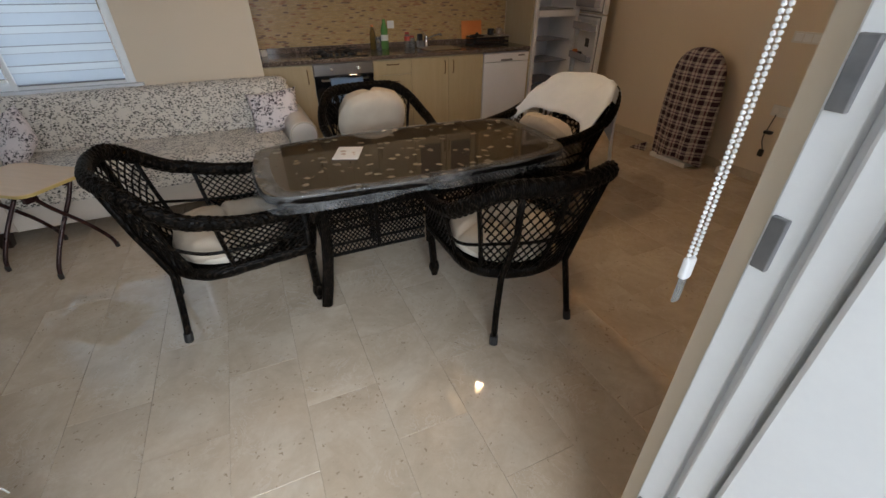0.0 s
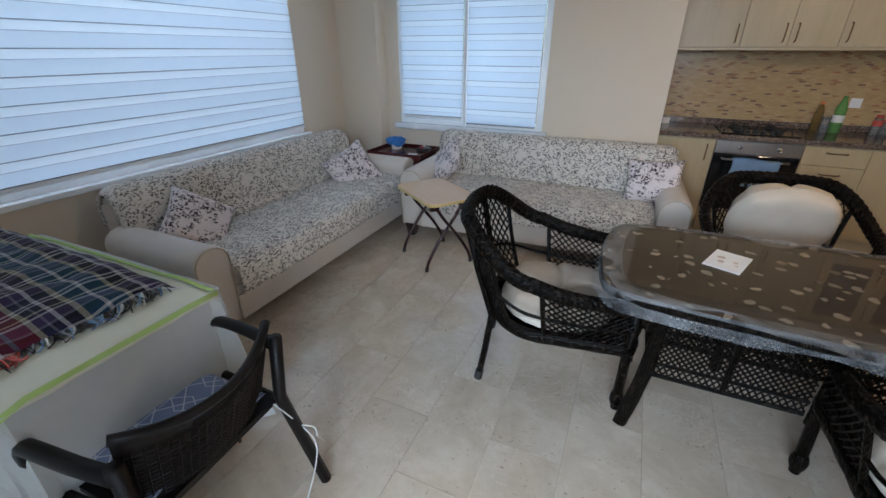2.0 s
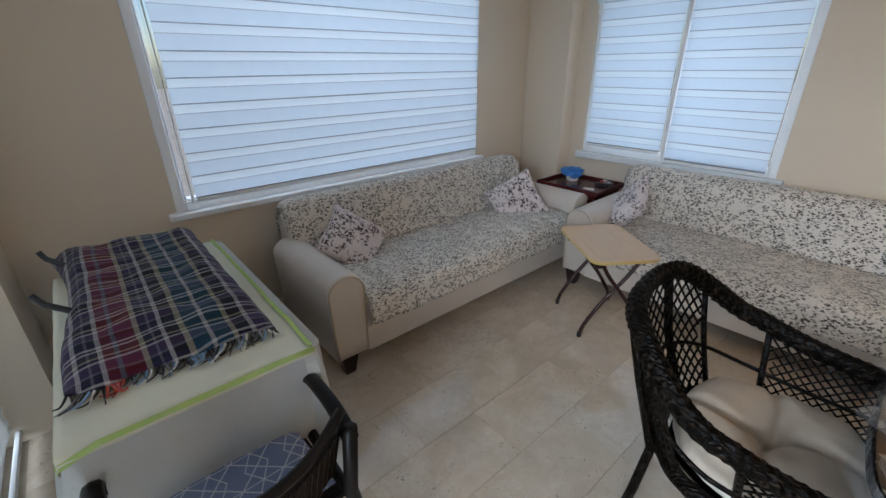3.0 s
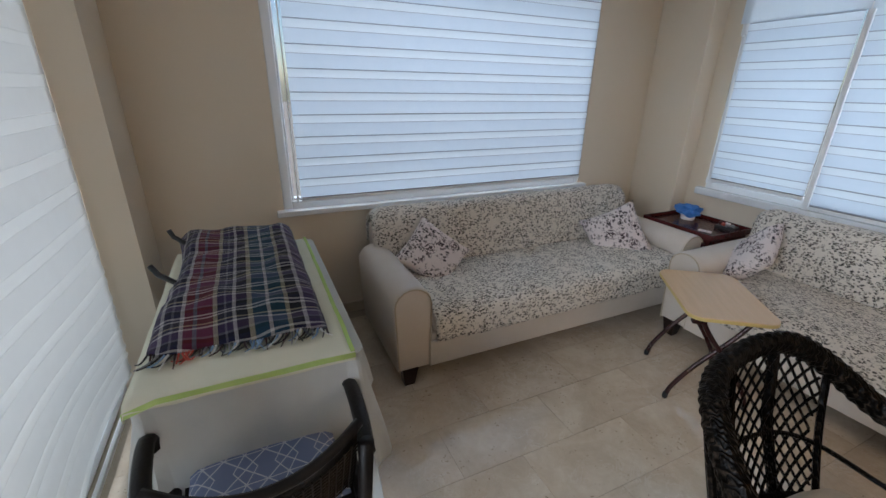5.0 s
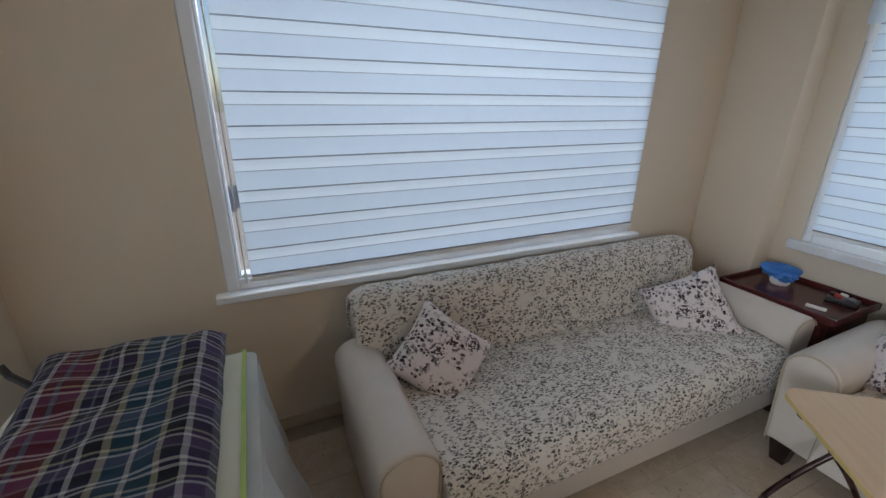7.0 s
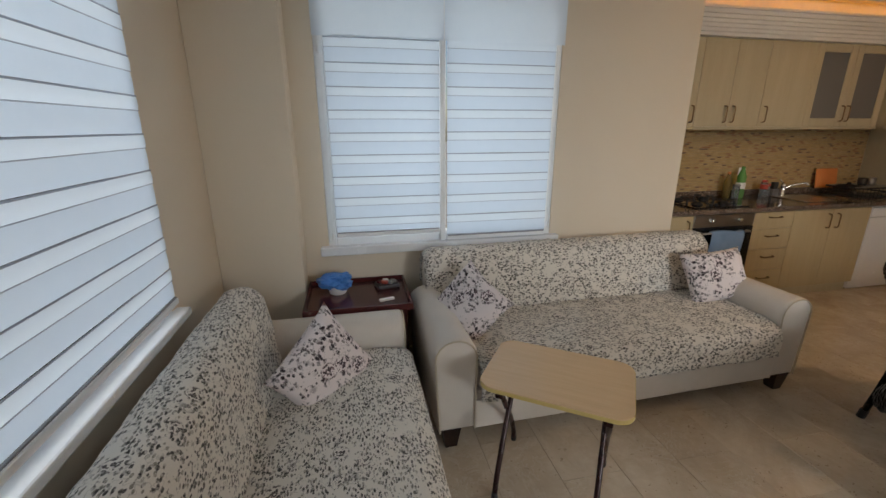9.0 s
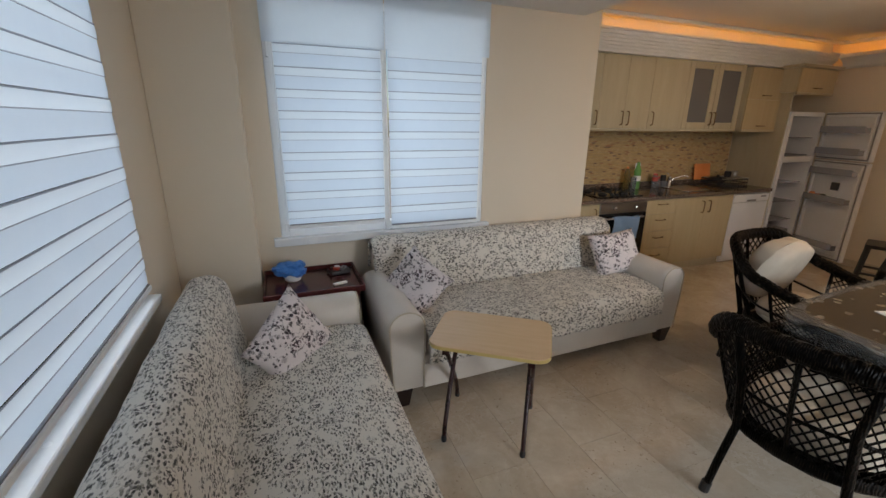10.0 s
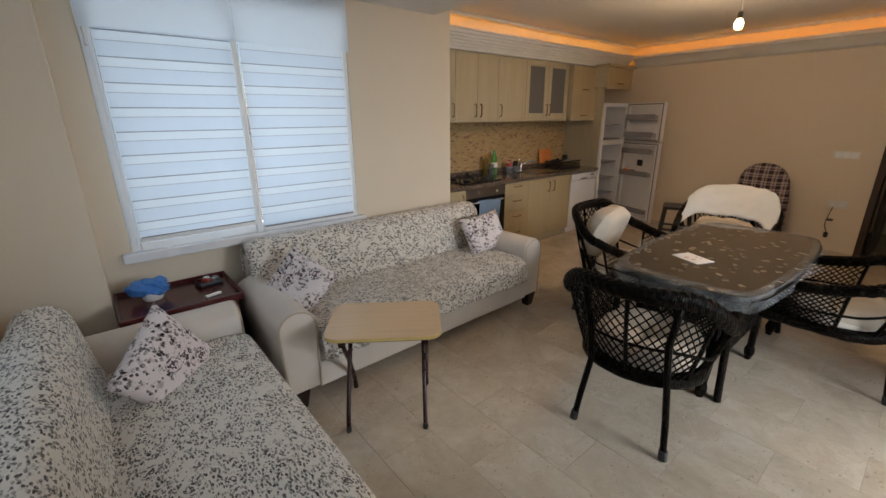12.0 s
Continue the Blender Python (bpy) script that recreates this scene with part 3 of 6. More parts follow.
# hall beyond the doorway
bm = box(EAST + 0.2, 9.0, -3.9, -3.7, 0, HIGH)
box(EAST + 0.2, 9.0, -2.3, -2.1, 0, HIGH, bm=bm)
box(8.8, 9.0, -3.7, -2.3, 0, HIGH, bm=bm)
box(EAST + 0.2, 9.0, -3.9, -2.1, HIGH - 0.2, HIGH, bm=bm)
structure("wall_hall", bm, "wall", "unlit hall walls", "wall")
bm = box(EAST - 0.015, EAST + 0.215, EY1, EY1 + 0.06, 0, 2.16, 0.004)
box(EAST - 0.015, EAST + 0.215, EY0 - 0.06, EY0, 0, 2.16, 0.004, bm=bm)
box(EAST - 0.015, EAST + 0.215, EY0, EY1, 2.1, 2.16, 0.004, bm=bm)
door = structure("door_1", bm, "door_wood", "dark brown wooden door frame with its leaf", "door")
part("door_leaf", box(EAST + 0.24, EAST + 1.08, EY1 - 0.06, EY1 - 0.02, 0.01, 2.08, 0.004), "door_wood", door)
part("door_handle", tube([(EAST + 1.0, EY1 - 0.07, 1.03), (EAST + 1.0, EY1 - 0.12, 1.03), (EAST + 0.88, EY1 - 0.12, 1.03)], 0.009), "chrome", door)

# floor under the tiles, ground outside
structure("floor", box(-0.25, 9.0, -4.3, 1.05, -0.12, -0.003), "grout", "beige polished marble tile floor", "floor")
structure("balcony_floor", box(-0.25, 9.0, -6.3, -4.3, -0.14, -0.02), "ground", "pale balcony paving", "floor")
bm = box(-0.2, 7, -6.25, -6.2, 0.0, 0.05)
box(-0.2, 7, -6.25, -6.2, 0.95, 1.0, bm=bm)
for k in range(48):
    box(-0.1 + k * 0.15, -0.08 + k * 0.15, -6.235, -6.215, 0.05, 0.95, bm=bm)
structure("balcony_rail", bm, "grey", "grey metal balcony railing", "railing")
structure("ground", box(-400, 400, -400, 400, -12.3, -12.0), "ground", "pale ground far below the flat", "ground")

# unseen slab over the balcony, added to keep direct sun off the floor
structure("balcony_ceiling", box(-0.25, 9.0, -6.6, -4.3, 2.75, 2.95), "cornice", "unseen white slab added over the balcony to block the sun", "ceiling")

# skirting
for nm, b in (("skirting_west", (0, 0.014, -4.0, -0.17)), ("skirting_pier", (0.014, 0.469, -0.184, -0.17)),
              ("skirting_north", (0.469, 3.10, -0.014, 0)), ("skirting_east", (EAST - 0.014, EAST, EY1 + 0.06, 0.1)),
              ("skirting_south_east", (SX1 + 0.01, EAST - 0.014, SOUTH, SOUTH + 0.014)), ("skirting_south_west", (0.014, SX0, SOUTH, SOUTH + 0.014))):
    structure(nm, box(*b, 0, 0.08, 0.003, 1), "skirting", "low beige marble skirting", "skirting")

# ceiling: low soffit along the windows, raised tray with a stepped lip
TX0, TY1 = 3.05, 0.30
TY0 = -3.7


structure("ceiling_slab", box(-0.25, 9.0, -4.3, 1.05, HIGH, HIGH + 0.15), "ceiling", "concrete slab over the flat", "ceiling")
structure("ceiling_soffit", box(0, TX0 - 0.12, SOUTH, 0.0, TOP, TOP + 0.08), "ceiling", "white painted lowered ceiling", "ceiling")
structure("ceiling", box(TX0 - 0.02, EAST - 0.002, SOUTH + 0.002, BACK - 0.002, TRAY, TRAY + 0.1), "ceiling", "grey-white raised ceiling", "ceiling")
STEPS = [(0.0, 0.0), (0.0, 0.022), (0.018, 0.022), (0.018, 0.044), (0.036, 0.044), (0.036, 0.066), (0.054, 0.066), (0.054, 0.088), (0.072, 0.088), (0.072, 0.11), (0.09, 0.11), (0.09, 0.135), (0.105, 0.135)]


def lip_west():
    prof = [(TX0 - 0.12 + p, TOP + q) for p, q in STEPS] + [(TX0 - 0.02, TOP + 0.16), (TX0 - 0.12, TOP + 0.16)]
    return prism(prof, "y", TY0 + 0.1, 0.0)


structure("trim_lip_west", lip_west(), "cornice", "white stepped plaster ceiling edge", "moulding")
# north lip over the wall cupboards, stepping out towards the room
prof = [(0.40 - p * 1.3, 2.255 + q * 1.15) for p, q in STEPS] + [(0.27, 2.43), (0.58, 2.43), (0.58, 2.255)]
structure("trim_lip_north", prism(prof, "x", 3.10, EAST - 0.1), "cornice", "white ribbed plaster ceiling edge over the cupboards", "moulding")
prof = [(EAST, 2.27), (EAST - 0.05, 2.29), (EAST - 0.085, 2.33), (EAST - 0.13, 2.36), (EAST - 0.17, 2.38), (EAST - 0.17, 2.42), (EAST - 0.15, 2.42), (EAST - 0.15, 2.39), (EAST, 2.39)]
structure("trim_lip_east", prism(prof, "y", SOUTH, 0.27), "cornice", "white plaster cove cornice", "moulding")
prof = [(SOUTH, 2.27), (SOUTH + 0.05, 2.29), (SOUTH + 0.13, 2.36), (SOUTH + 0.17, 2.42), (SOUTH + 0.15, 2.42), (SOUTH, 2.39)]
structure("trim_lip_south", prism(prof, "x", TX0, EAST - 0.17), "cornice", "white plaster cove cornice", "moulding")
# inner moulding on the raised ceiling
bm = box(TX0 + 0.06, EAST - 0.09, 0.27, 0.33, TRAY - 0.035, TRAY - 0.001, 0.010)
box(EAST - 0.15, EAST - 0.09, -3.8, 0.27, TRAY - 0.035, TRAY - 0.001, 0.010, bm=bm)
box(TX0, TX0 + 0.06, -3.8, 0.33, TRAY - 0.035, TRAY - 0.001, 0.010, bm=bm)
structure("cove_north", box(3.10, EAST - 0.002, 0.45, 0.47, 2.431, TRAY - 0.001), "cornice", "white cove face lit by the tape", "moulding")
structure("trim_ceiling", bm, "cornice", "thin white ceiling moulding", "moulding")
# amber light tape behind the lips
led = empty("led_tape", pose(0, 0, 0), "lit amber light tape hidden behind the ceiling edge", "light strip")
part("north_run", box(3.16, EAST - 0.22, 0.36, 0.375, 2.432, 2.440), "led", led)
part("east_run", box(EAST - 0.10, EAST - 0.08, -3.7, 0.36, 2.392, 2.402), "led", led)
part("south_run", box(TX0 + 0.1, EAST - 0.2, SOUTH + 0.07, SOUTH + 0.09, 2.392, 2.402), "led", led)
lamp = empty("ceiling_bulb", pose(4.52, -1.725, 0), "bare lit bulb hanging on a cord from the ceiling", "light bulb")
part("cord", tube([(0, 0, TRAY), (0.004, 0, 2.52), (0, 0, 2.345)], 0.004, 6), "cord", lamp)
part("socket", moved(lathe([(0.012, 0.05), (0.018, 0.04), (0.018, 0.0), (0.014, -0.004)], 12), pose(0, 0, 2.30)), "black", lamp)
part("bulb", moved(lathe([(0.013, 0.03), (0.016, 0.015), (0.029, -0.012), (0.031, -0.03), (0.024, -0.05), (0.008, -0.061)], 16), pose(0, 0, 2.285)), "bulb", lamp, smooth=True)
data = bpy.data.lights.new("bulb_light", "POINT")
data.energy, data.color, data.shadow_soft_size = 22, (1.0, 0.72, 0.44), 0.05
new("bulb_light", data).location = (4.52, -1.725, 2.16)

# ---- windows and blinds ----


def frame_rect(a0, a1, z0, z1, t, d0, d1, axis):
    """Four bars round an opening, in the plane across the axis."""
    bm = bmesh.new()
    for p in ((a0, a0 + t, z0, z1), (a1 - t, a1, z0, z1), (a0 + t, a1 - t, z0, z0 + t), (a0 + t, a1 - t, z1 - t, z1)):
        if axis == "x":
            box(d0, d1, p[0], p[1], p[2], p[3], 0.006, 2, bm=bm)
        else:
            box(p[0], p[1], d0, d1, p[2], p[3], 0.006, 2, bm=bm)
    return bm


win = structure("window_1", frame_rect(WY0, WY1, WZ0, WZ1, 0.055, -0.10, -0.005, "x"), "pvc", "wide white plastic window with closed blind", "window")
part("sash", frame_rect(WY0 + 0.055, WY1 - 0.055, WZ0 + 0.055, WZ1 - 0.055, 0.014, -0.085, -0.02, "x"), "pvc", win)
p_ = part("pane", box(-0.06, -0.054, WY0 + 0.09, WY1 - 0.09, WZ0 + 0.09, WZ1 - 0.09), "glass", win)
p_.visible_shadow = False
part("window_sill", box(-0.10, 0.055, WY0 - 0.045, WY1 + 0.045, WZ0 - 0.035, WZ0 + 0.002, 0.008), "sill", win)
win2 = structure("window_2", frame_rect(NX0, NX1, NZ0, NZ1, 0.05, 0.005, 0.10, "y"), "pvc", "white plastic window in two parts with blinds", "window")
part("mullion", box(1.316, 1.352, -0.030, 0.10, NZ0 + 0.003, 2.10, 0.005), "pvc", win2)
for a, b in ((NX0 + 0.05, 1.327), (1.349, NX1 - 0.05)):
    part("sash", frame_rect(a, b, NZ0 + 0.05, NZ1 - 0.05, 0.012, 0.02, 0.085, "y"), "pvc", win2)
    p_ = part("pane", box(a + 0.035, b - 0.035, 0.052, 0.058, NZ0 + 0.085, NZ1 - 0.085), "glass", win2)
    p_.visible_shadow = False
part("window_handle", tube([(NX0 + 0.022, -0.002, 1.98), (NX0 + 0.022, -0.035, 1.98), (NX0 + 0.022, -0.035, 2.09)], 0.008, 8), "pvc", win2)
part("window_sill", box(NX0 - 0.05, NX1 + 0.05, -0.05, 0.10, NZ0 - 0.055, NZ0 + 0.002, 0.008), "sill", win2)


def zebra_blind(name, width, z0, z1, line, pitch, label, bulge=0.0, seed=0, slack=0.0, cassette=True):
    """A day-and-night roller blind: bright and dim fabric bands parted by seams, bottom bar. Local x along it, -y to the room.
    line is the height of one bright band's upper edge."""
    top = empty(name, pose(0, 0, 0), label, "window blind", "zebra blinds")
    hw = width / 2
    if cassette:
        part("cassette", box(-hw - 0.01, hw + 0.01, -0.035, 0.045, z1 - 0.005, z1 + 0.075, 0.012, 3), "pvc", top)
    rnd = random.Random(seed)
    z = line + math.ceil((z1 - line) / pitch) * pitch
    bright = 0.054

    def sheet_at(lo, hi, off, sway):
        def at(u, v):
            x = -hw + width * u
            zz = lo + (hi - lo) * v
            low = max(0.0, 1 - (zz - z0) / 1.1)
            y = off + bulge * low * (0.55 + 0.45 * math.sin(x * 4.2 + seed - zz * 2.7)) * (0.4 + 0.6 * u)
            y -= (0.010 * low if bulge and hi - lo > 0.02 else 0.0025) * math.sin(v * math.pi)
            return (x, y, zz + slack * low * math.sin(x * 3.1 - zz * 4.2 + seed) + sway * math.sin(u * math.pi))
        return sheet(at, 28 if bulge else 8, 3)

    while z > z0 + 0.02:
        sway = 0.0 if bulge else rnd.uniform(-0.0015, 0.0015)
        for nm, hgt, mat_ in (("edge_seam", 0.006, "seam"), ("bright_band", bright - 0.0095, "sheer"), ("thin_seam", 0.0035, "seam_thin"), ("dim_band", pitch - bright, "band")):
            hi, lo = min(z, z1), max(z - hgt, z0 + 0.015)
            z -= hgt
            if hi - lo < 0.0015:
                continue
            fabric = {"band": "drape_band", "sheer": "drape_sheer", "seam": "drape_band", "seam_thin": "drape_band"}[mat_] if bulge else mat_
            part(nm, sheet_at(lo - (0.0 if bulge else 0.0004), hi, 0.0025 if mat_ == "band" and not bulge else 0.0, sway), fabric, top, smooth=True)
    part("bottom_bar", box(-hw, hw, -0.012, 0.010, z0 - 0.012, z0 + 0.012, 0.005), "pvc", top)
    if not bulge:
        part("bar_seam", box(-hw + 0.005, hw - 0.005, -0.006, 0.004, z0 + 0.012, z0 + 0.018), "grey", top)
    return top


b1 = zebra_blind("window_blind", 2.30, 0.895, 2.36, 1.034, 0.1305, "wide white zebra roller blind, drawn down", seed=1)
b1.matrix_basis = pose(0.035, -2.01, 0, 0, 0, 90)
b2 = zebra_blind("window_blind", 0.655, 0.925, 2.06, 1.033, 0.128, "white zebra roller blind, drawn down", seed=2, cassette=False)
b2.matrix_basis = pose(0.985, -0.035, 0)
b3 = zebra_blind("window_blind", 0.690, 0.872, 2.06, 1.027, 0.1305, "white zebra roller blind, drawn down", seed=3, cassette=False)
b3.matrix_basis = pose(1.705, -0.035, 0)
b4 = zebra_blind("window_blind", 1.90, 0.06, 2.20, 1.02, 0.15, "white zebra roller blind bulging over the table", bulge=-0.085, seed=4, slack=0.022)
b4.matrix_basis = pose(1.322, SOUTH - 0.165, 0)
for blind, x, lo, hi in ((b1, -1.17, 0.93, 2.30), (b2, -0.352, 0.95, 2.05), (b3, 0.362, 0.95, 2.05)):
    part("pull_cord", tube([(x, -0.004, hi), (x + 0.003, -0.010, (lo + hi) / 2), (x, -0.006, lo)], 0.0035, 6), "pvc", blind, "white beaded pull cord")
    part("cord_weight", box(x - 0.007, x + 0.007, -0.014, 0.0, lo - 0.05, lo, 0.004), "pvc", blind)
# plain cloth heads above the small blinds
for top_, x0, x1 in ((b2, -0.385, 0.352), (b3, -0.362, 0.397)):
    part("blind_head", sheet(lambda u, v, x0=x0, x1=x1: Vector((x0 + (x1 - x0) * u, -0.010, 2.056 + 0.352 * v)), 2, 2), "sheer", top_, "plain white fabric head")

# balcony glazing: fixed part behind the blind, open door
gl = structure("door_2", frame_rect(SX0, 2.32, 0.0, SZ1, 0.06, SOUTH - 0.29, SOUTH - 0.225, "y"), "pvc", "white plastic balcony glazing, its door open", "door")
p_ = part("pane", box(SX0 + 0.06, 2.26, SOUTH - 0.262, SOUTH - 0.254, 0.06, SZ1 - 0.06), "glass", gl)
p_.visible_shadow = False
bm = box(3.577, 3.625, SOUTH - 0.105, SOUTH - 0.055, 0, SZ1, 0.004)
box(3.595, 3.625, SOUTH - 0.125, SOUTH - 0.105, 0, SZ1, 0.003, bm=bm)
box(3.560, 3.625, SOUTH - 0.175, SOUTH - 0.125, 0, SZ1, 0.006, bm=bm)
box(2.32, 3.560, SOUTH - 0.175, SOUTH - 0.06, SZ1 - 0.06, SZ1, 0.004, bm=bm)
part("jamb", bm, "pvc", gl)
bm = box(3.545, 3.605, SOUTH - 1.10, SOUTH - 0.185, 0.03, SZ1 - 0.07, 0.010)
part("door_leaf", bm, "pvc", gl)
for z in (0.40, 1.16, 1.39):
    hinge = box(3.569, 3.580, SOUTH - 0.085, SOUTH - 0.062, z, z + 0.085, 0.002)
    part("strike_plate", hinge, "grey", gl)
part("screw", moved(lathe([(0.006, 0), (0.006, 0.004), (0.003, 0.006)], 8), pose(3.560, SOUTH - 0.14, 0.62, 0, -90, 0)), "grey", gl)
# blind chain at the balcony door
chain = empty("blind_chain", pose(3.588, SOUTH + 0.035, 0), "white beaded chain loop with a plastic weight", "blind chain")
bm = bmesh.new()
bead = bmesh.new()
bmesh.ops.create_icosphere(bead, subdivisions=1, radius=0.0042)
bead_me = bpy.data.meshes.new("bead")
bead.to_mesh(bead_me)
bead.free()
for side in (-1, 1):
    for k in range(150):
        n0 = len(bm.verts)
        bm.from_mesh(bead_me)
        bm.verts.ensure_lookup_table()
        for v in bm.verts[n0:]:
            v.co += Vector((side * 0.008, 0, 1.10 + k * 0.0085))
part("bead_string", bm, "pvc", chain)
part("weight", box(-0.011, 0.011, -0.007, 0.007, 1.065, 1.110, 0.004), "pvc", chain)
part("tag", box(-0.009, 0.009, -0.003, 0.003, 1.01, 1.065, 0.002), "clear_plastic", chain)

# building across the street
apt = empty("apartment_building", pose(-34, -24, -12, 0, 0, 24), "pale apartment building with balconies across the street", "building")
part("wall", box(-8, 0, -14, 14, 0, 30), "facade", apt)
part("roof", box(-8.5, 0.5, -14.5, 14.5, 30, 30.6), "roof", apt)
for fl in range(9):
    for k in range(6):
        y = -12.5 + k * 4.4
        part("window", box(0, 0.04, y, y + 1.5, 3.3 * fl + 1.0, 3.3 * fl + 2.5), "black_glass", apt)
        part("balcony", box(0, 1.2, y + 1.9, y + 3.9, 3.3 * fl + 0.2, 3.3 * fl + 1.1), "facade" if k % 2 else "pvc", apt)

# ---- sofas ----


def arm_profile(w, h, n=9):
    """Upright oval front of a sofa arm."""
    pts = [(-w * 0.44, 0.11), (w * 0.44, 0.11)]
    r = w / 2
    for k in range(n + 1):
        t = math.pi * k / n
        pts.append((r * math.cos(t), h - r * 0.86 + r * 0.86 * math.sin(t)))
    return pts


def sofa(m, label, seed, length):
    """A three-seat sofa; local x along it, front towards -y, origin on the floor."""
    s = empty("sofa", m, label, "sofa", "matching sofas")
    hl = length / 2
    aw = 0.22
    part("base", box(-hl + aw - 0.02, hl - aw + 0.02, -0.44, 0.40, 0.11, 0.33, 0.02, 3), "leather", s, "cream leather base")
    part("front_rail", box(-hl + aw - 0.02, hl - aw + 0.02, -0.455, -0.435, 0.115, 0.275, 0.008, 2), "leather", s)
    part("seat_frame", box(-hl + aw, hl - aw, -0.44, 0.25, 0.32, 0.40, 0.03, 3), "leather", s)
    for sx in (-1, 1):
        own = prism(arm_profile(aw, 0.62), "y", -0.445, 0.30)
        bmesh.ops.bevel(own, geom=[e for e in own.edges if abs(e.verts[0].co.y - e.verts[1].co.y) < 1e-5], offset=0.022, segments=3, profile=0.6, affect="EDGES")
        for v in own.verts:
            lean = max(0, v.co.z - 0.3)
            v.co.x += sx * (hl - aw / 2 + lean * 0.03)
            v.co.y += 0.03 * max(0.0, 0.3 - v.co.z)
        arm = part("armrest", own, "leather", s, "cream leather armrest", smooth=True)
        pipe = [(sx * (hl - aw / 2 + max(0, q - 0.3) * 0.03) + p * 0.93, -0.447, q if q < 0.3 else q - 0.008) for p, q in arm_profile(aw, 0.62)[1:]]
        pipe.append((sx * (hl - aw / 2) - aw * 0.41, -0.447, 0.11))
        part("piping", tube(pipe, 0.0045, 6), "cardboard", arm)
    part("back_frame", prism([(0.16, 0.12), (0.40, 0.12), (0.405, 0.72), (0.36, 0.75), (0.32, 0.72)], "x", -hl + 0.10, hl - 0.10), "leather", s)

    def cover(prof, x0, x1, nu, sd, ripple):
        """A cloth laid along a profile of (y, z) points."""
        path = smooth_path([(0, p, q) for p, q in prof], 5)

        def at(u, v):
            k = v * (len(path) - 1)
            i = min(int(k), len(path) - 2)
            q = path[i].lerp(path[i + 1], k - i)
            x = x0 + (x1 - x0) * u
            end = max(0.0, 1 - min(x - x0, x1 - x) / 0.08) ** 2 * (1.0 if prof[0][0] < 0.2 else 0.0)
            n1 = noise.noise(Vector((x * 5.2 + sd, v * 6.0, sd)))
            n2 = noise.noise(Vector((x * 15 + sd, v * 14.0, sd)))
            return (x + 0.012 * noise.noise(Vector((v * 9, sd, u * 3))), q.y + ripple * n1 * 0.6 + 0.003 * n2 + 0.25 * end * (0.31 - q.y), q.z + ripple * n1 + 0.004 * n2 - 0.035 * end * max(0.0, (q.z - 0.46) / 0.38))
        return at

    seat = cover([(0.30, 0.442), (0.20, 0.448), (-0.05, 0.462), (-0.30, 0.468), (-0.42, 0.458), (-0.468, 0.42), (-0.475, 0.35), (-0.478, 0.285)], -hl + aw + 0.004, hl - aw - 0.004, 60, seed, 0.007)
    part("seat_cover", sheet(seat, 64, 30, 0.012), "floral", s, "floral printed cotton seat cover", smooth=True)
    part("seat_cushion", box(-hl + aw, hl - aw, -0.445, 0.24, 0.36, 0.432, 0.035, 4), "leather", s)
    back = cover([(0.165, 0.462), (0.180, 0.52), (0.200, 0.62), (0.222, 0.74), (0.245, 0.80), (0.295, 0.838), (0.37, 0.840), (0.422, 0.805), (0.440, 0.71), (0.445, 0.62)], -hl + 0.085, hl - 0.085, 60, seed + 7, 0.006)
    part("back_cover", sheet(back, 64, 30, 0.012), "floral", s, "floral printed cotton back cover", smooth=True)
    part("back_cushion", prism([(0.225, 0.46), (0.40, 0.46), (0.40, 0.76), (0.36, 0.785), (0.31, 0.785), (0.28, 0.76)], "x", -hl + 0.12, hl - 0.12), "leather", s)
    for x in (-hl + 0.085, hl - 0.085):
        for y in (-0.395, 0.33):
            own = bmesh.new()
            bmesh.ops.create_cone(own, cap_ends=True, segments=4, radius1=0.042, radius2=0.066, depth=0.12)
            bmesh.ops.transform(own, matrix=pose(x, y, 0.06, 0, 0, 45), verts=own.verts[:])
            part("foot", own, "dark_foot", s, "dark wooden foot")
    return s


sofa(pose(0.545, -1.66, 0, 0, 0, 90), "cream leather sofa with floral cover under the wide window", 3.0, 2.39)
sofa(pose(2.225, -0.472, 0, 0, 0, 1.3), "cream leather sofa with floral cover by the kitchen corner", 11.0, 2.27)


def pillow(m, w, h, d, label, seed, material="floral_bold"):
    """A square scatter cushion with pinched corners; local x across, z up, y through it."""
    own = bmesh.new()
    n = 18
    for side in (-1, 1):
        g = []
        for i in range(n + 1):
            row = []
            for j in range(n + 1):
                u, v = 2 * i / n - 1, 2 * j / n - 1
                puff = (max(0.0, (1 - u ** 4)) * max(0.0, (1 - v ** 4))) ** 0.55
                pull = 1 - 0.10 * (1 - abs(u) ** 2) * abs(v) ** 3 - 0.0
                pull2 = 1 - 0.10 * (1 - abs(v) ** 2) * abs(u) ** 3
                wr = noise.noise(Vector((u * 2.6 + seed, v * 2.6, side))) * 0.012 + noise.noise(Vector((u * 7 + seed, v * 7, side))) * 0.004
                row.append(own.verts.new((u * w / 2 * pull2, side * (d / 2 * puff + wr * puff), v * h / 2 * pull + h / 2)))
            g.append(row)
        for i in range(n):
            for j in range(n):
                own.faces.new((g[i][j], g[i + 1][j], g[i + 1][j + 1], g[i][j + 1]))
    bmesh.ops.remove_doubles(own, verts=own.verts[:], dist=0.0008)
    ob = part("scatter_cushion", own, material, None, "", True)
    ob.matrix_basis = m
    return tagged(ob, label, "cushion", "scatter cushions")


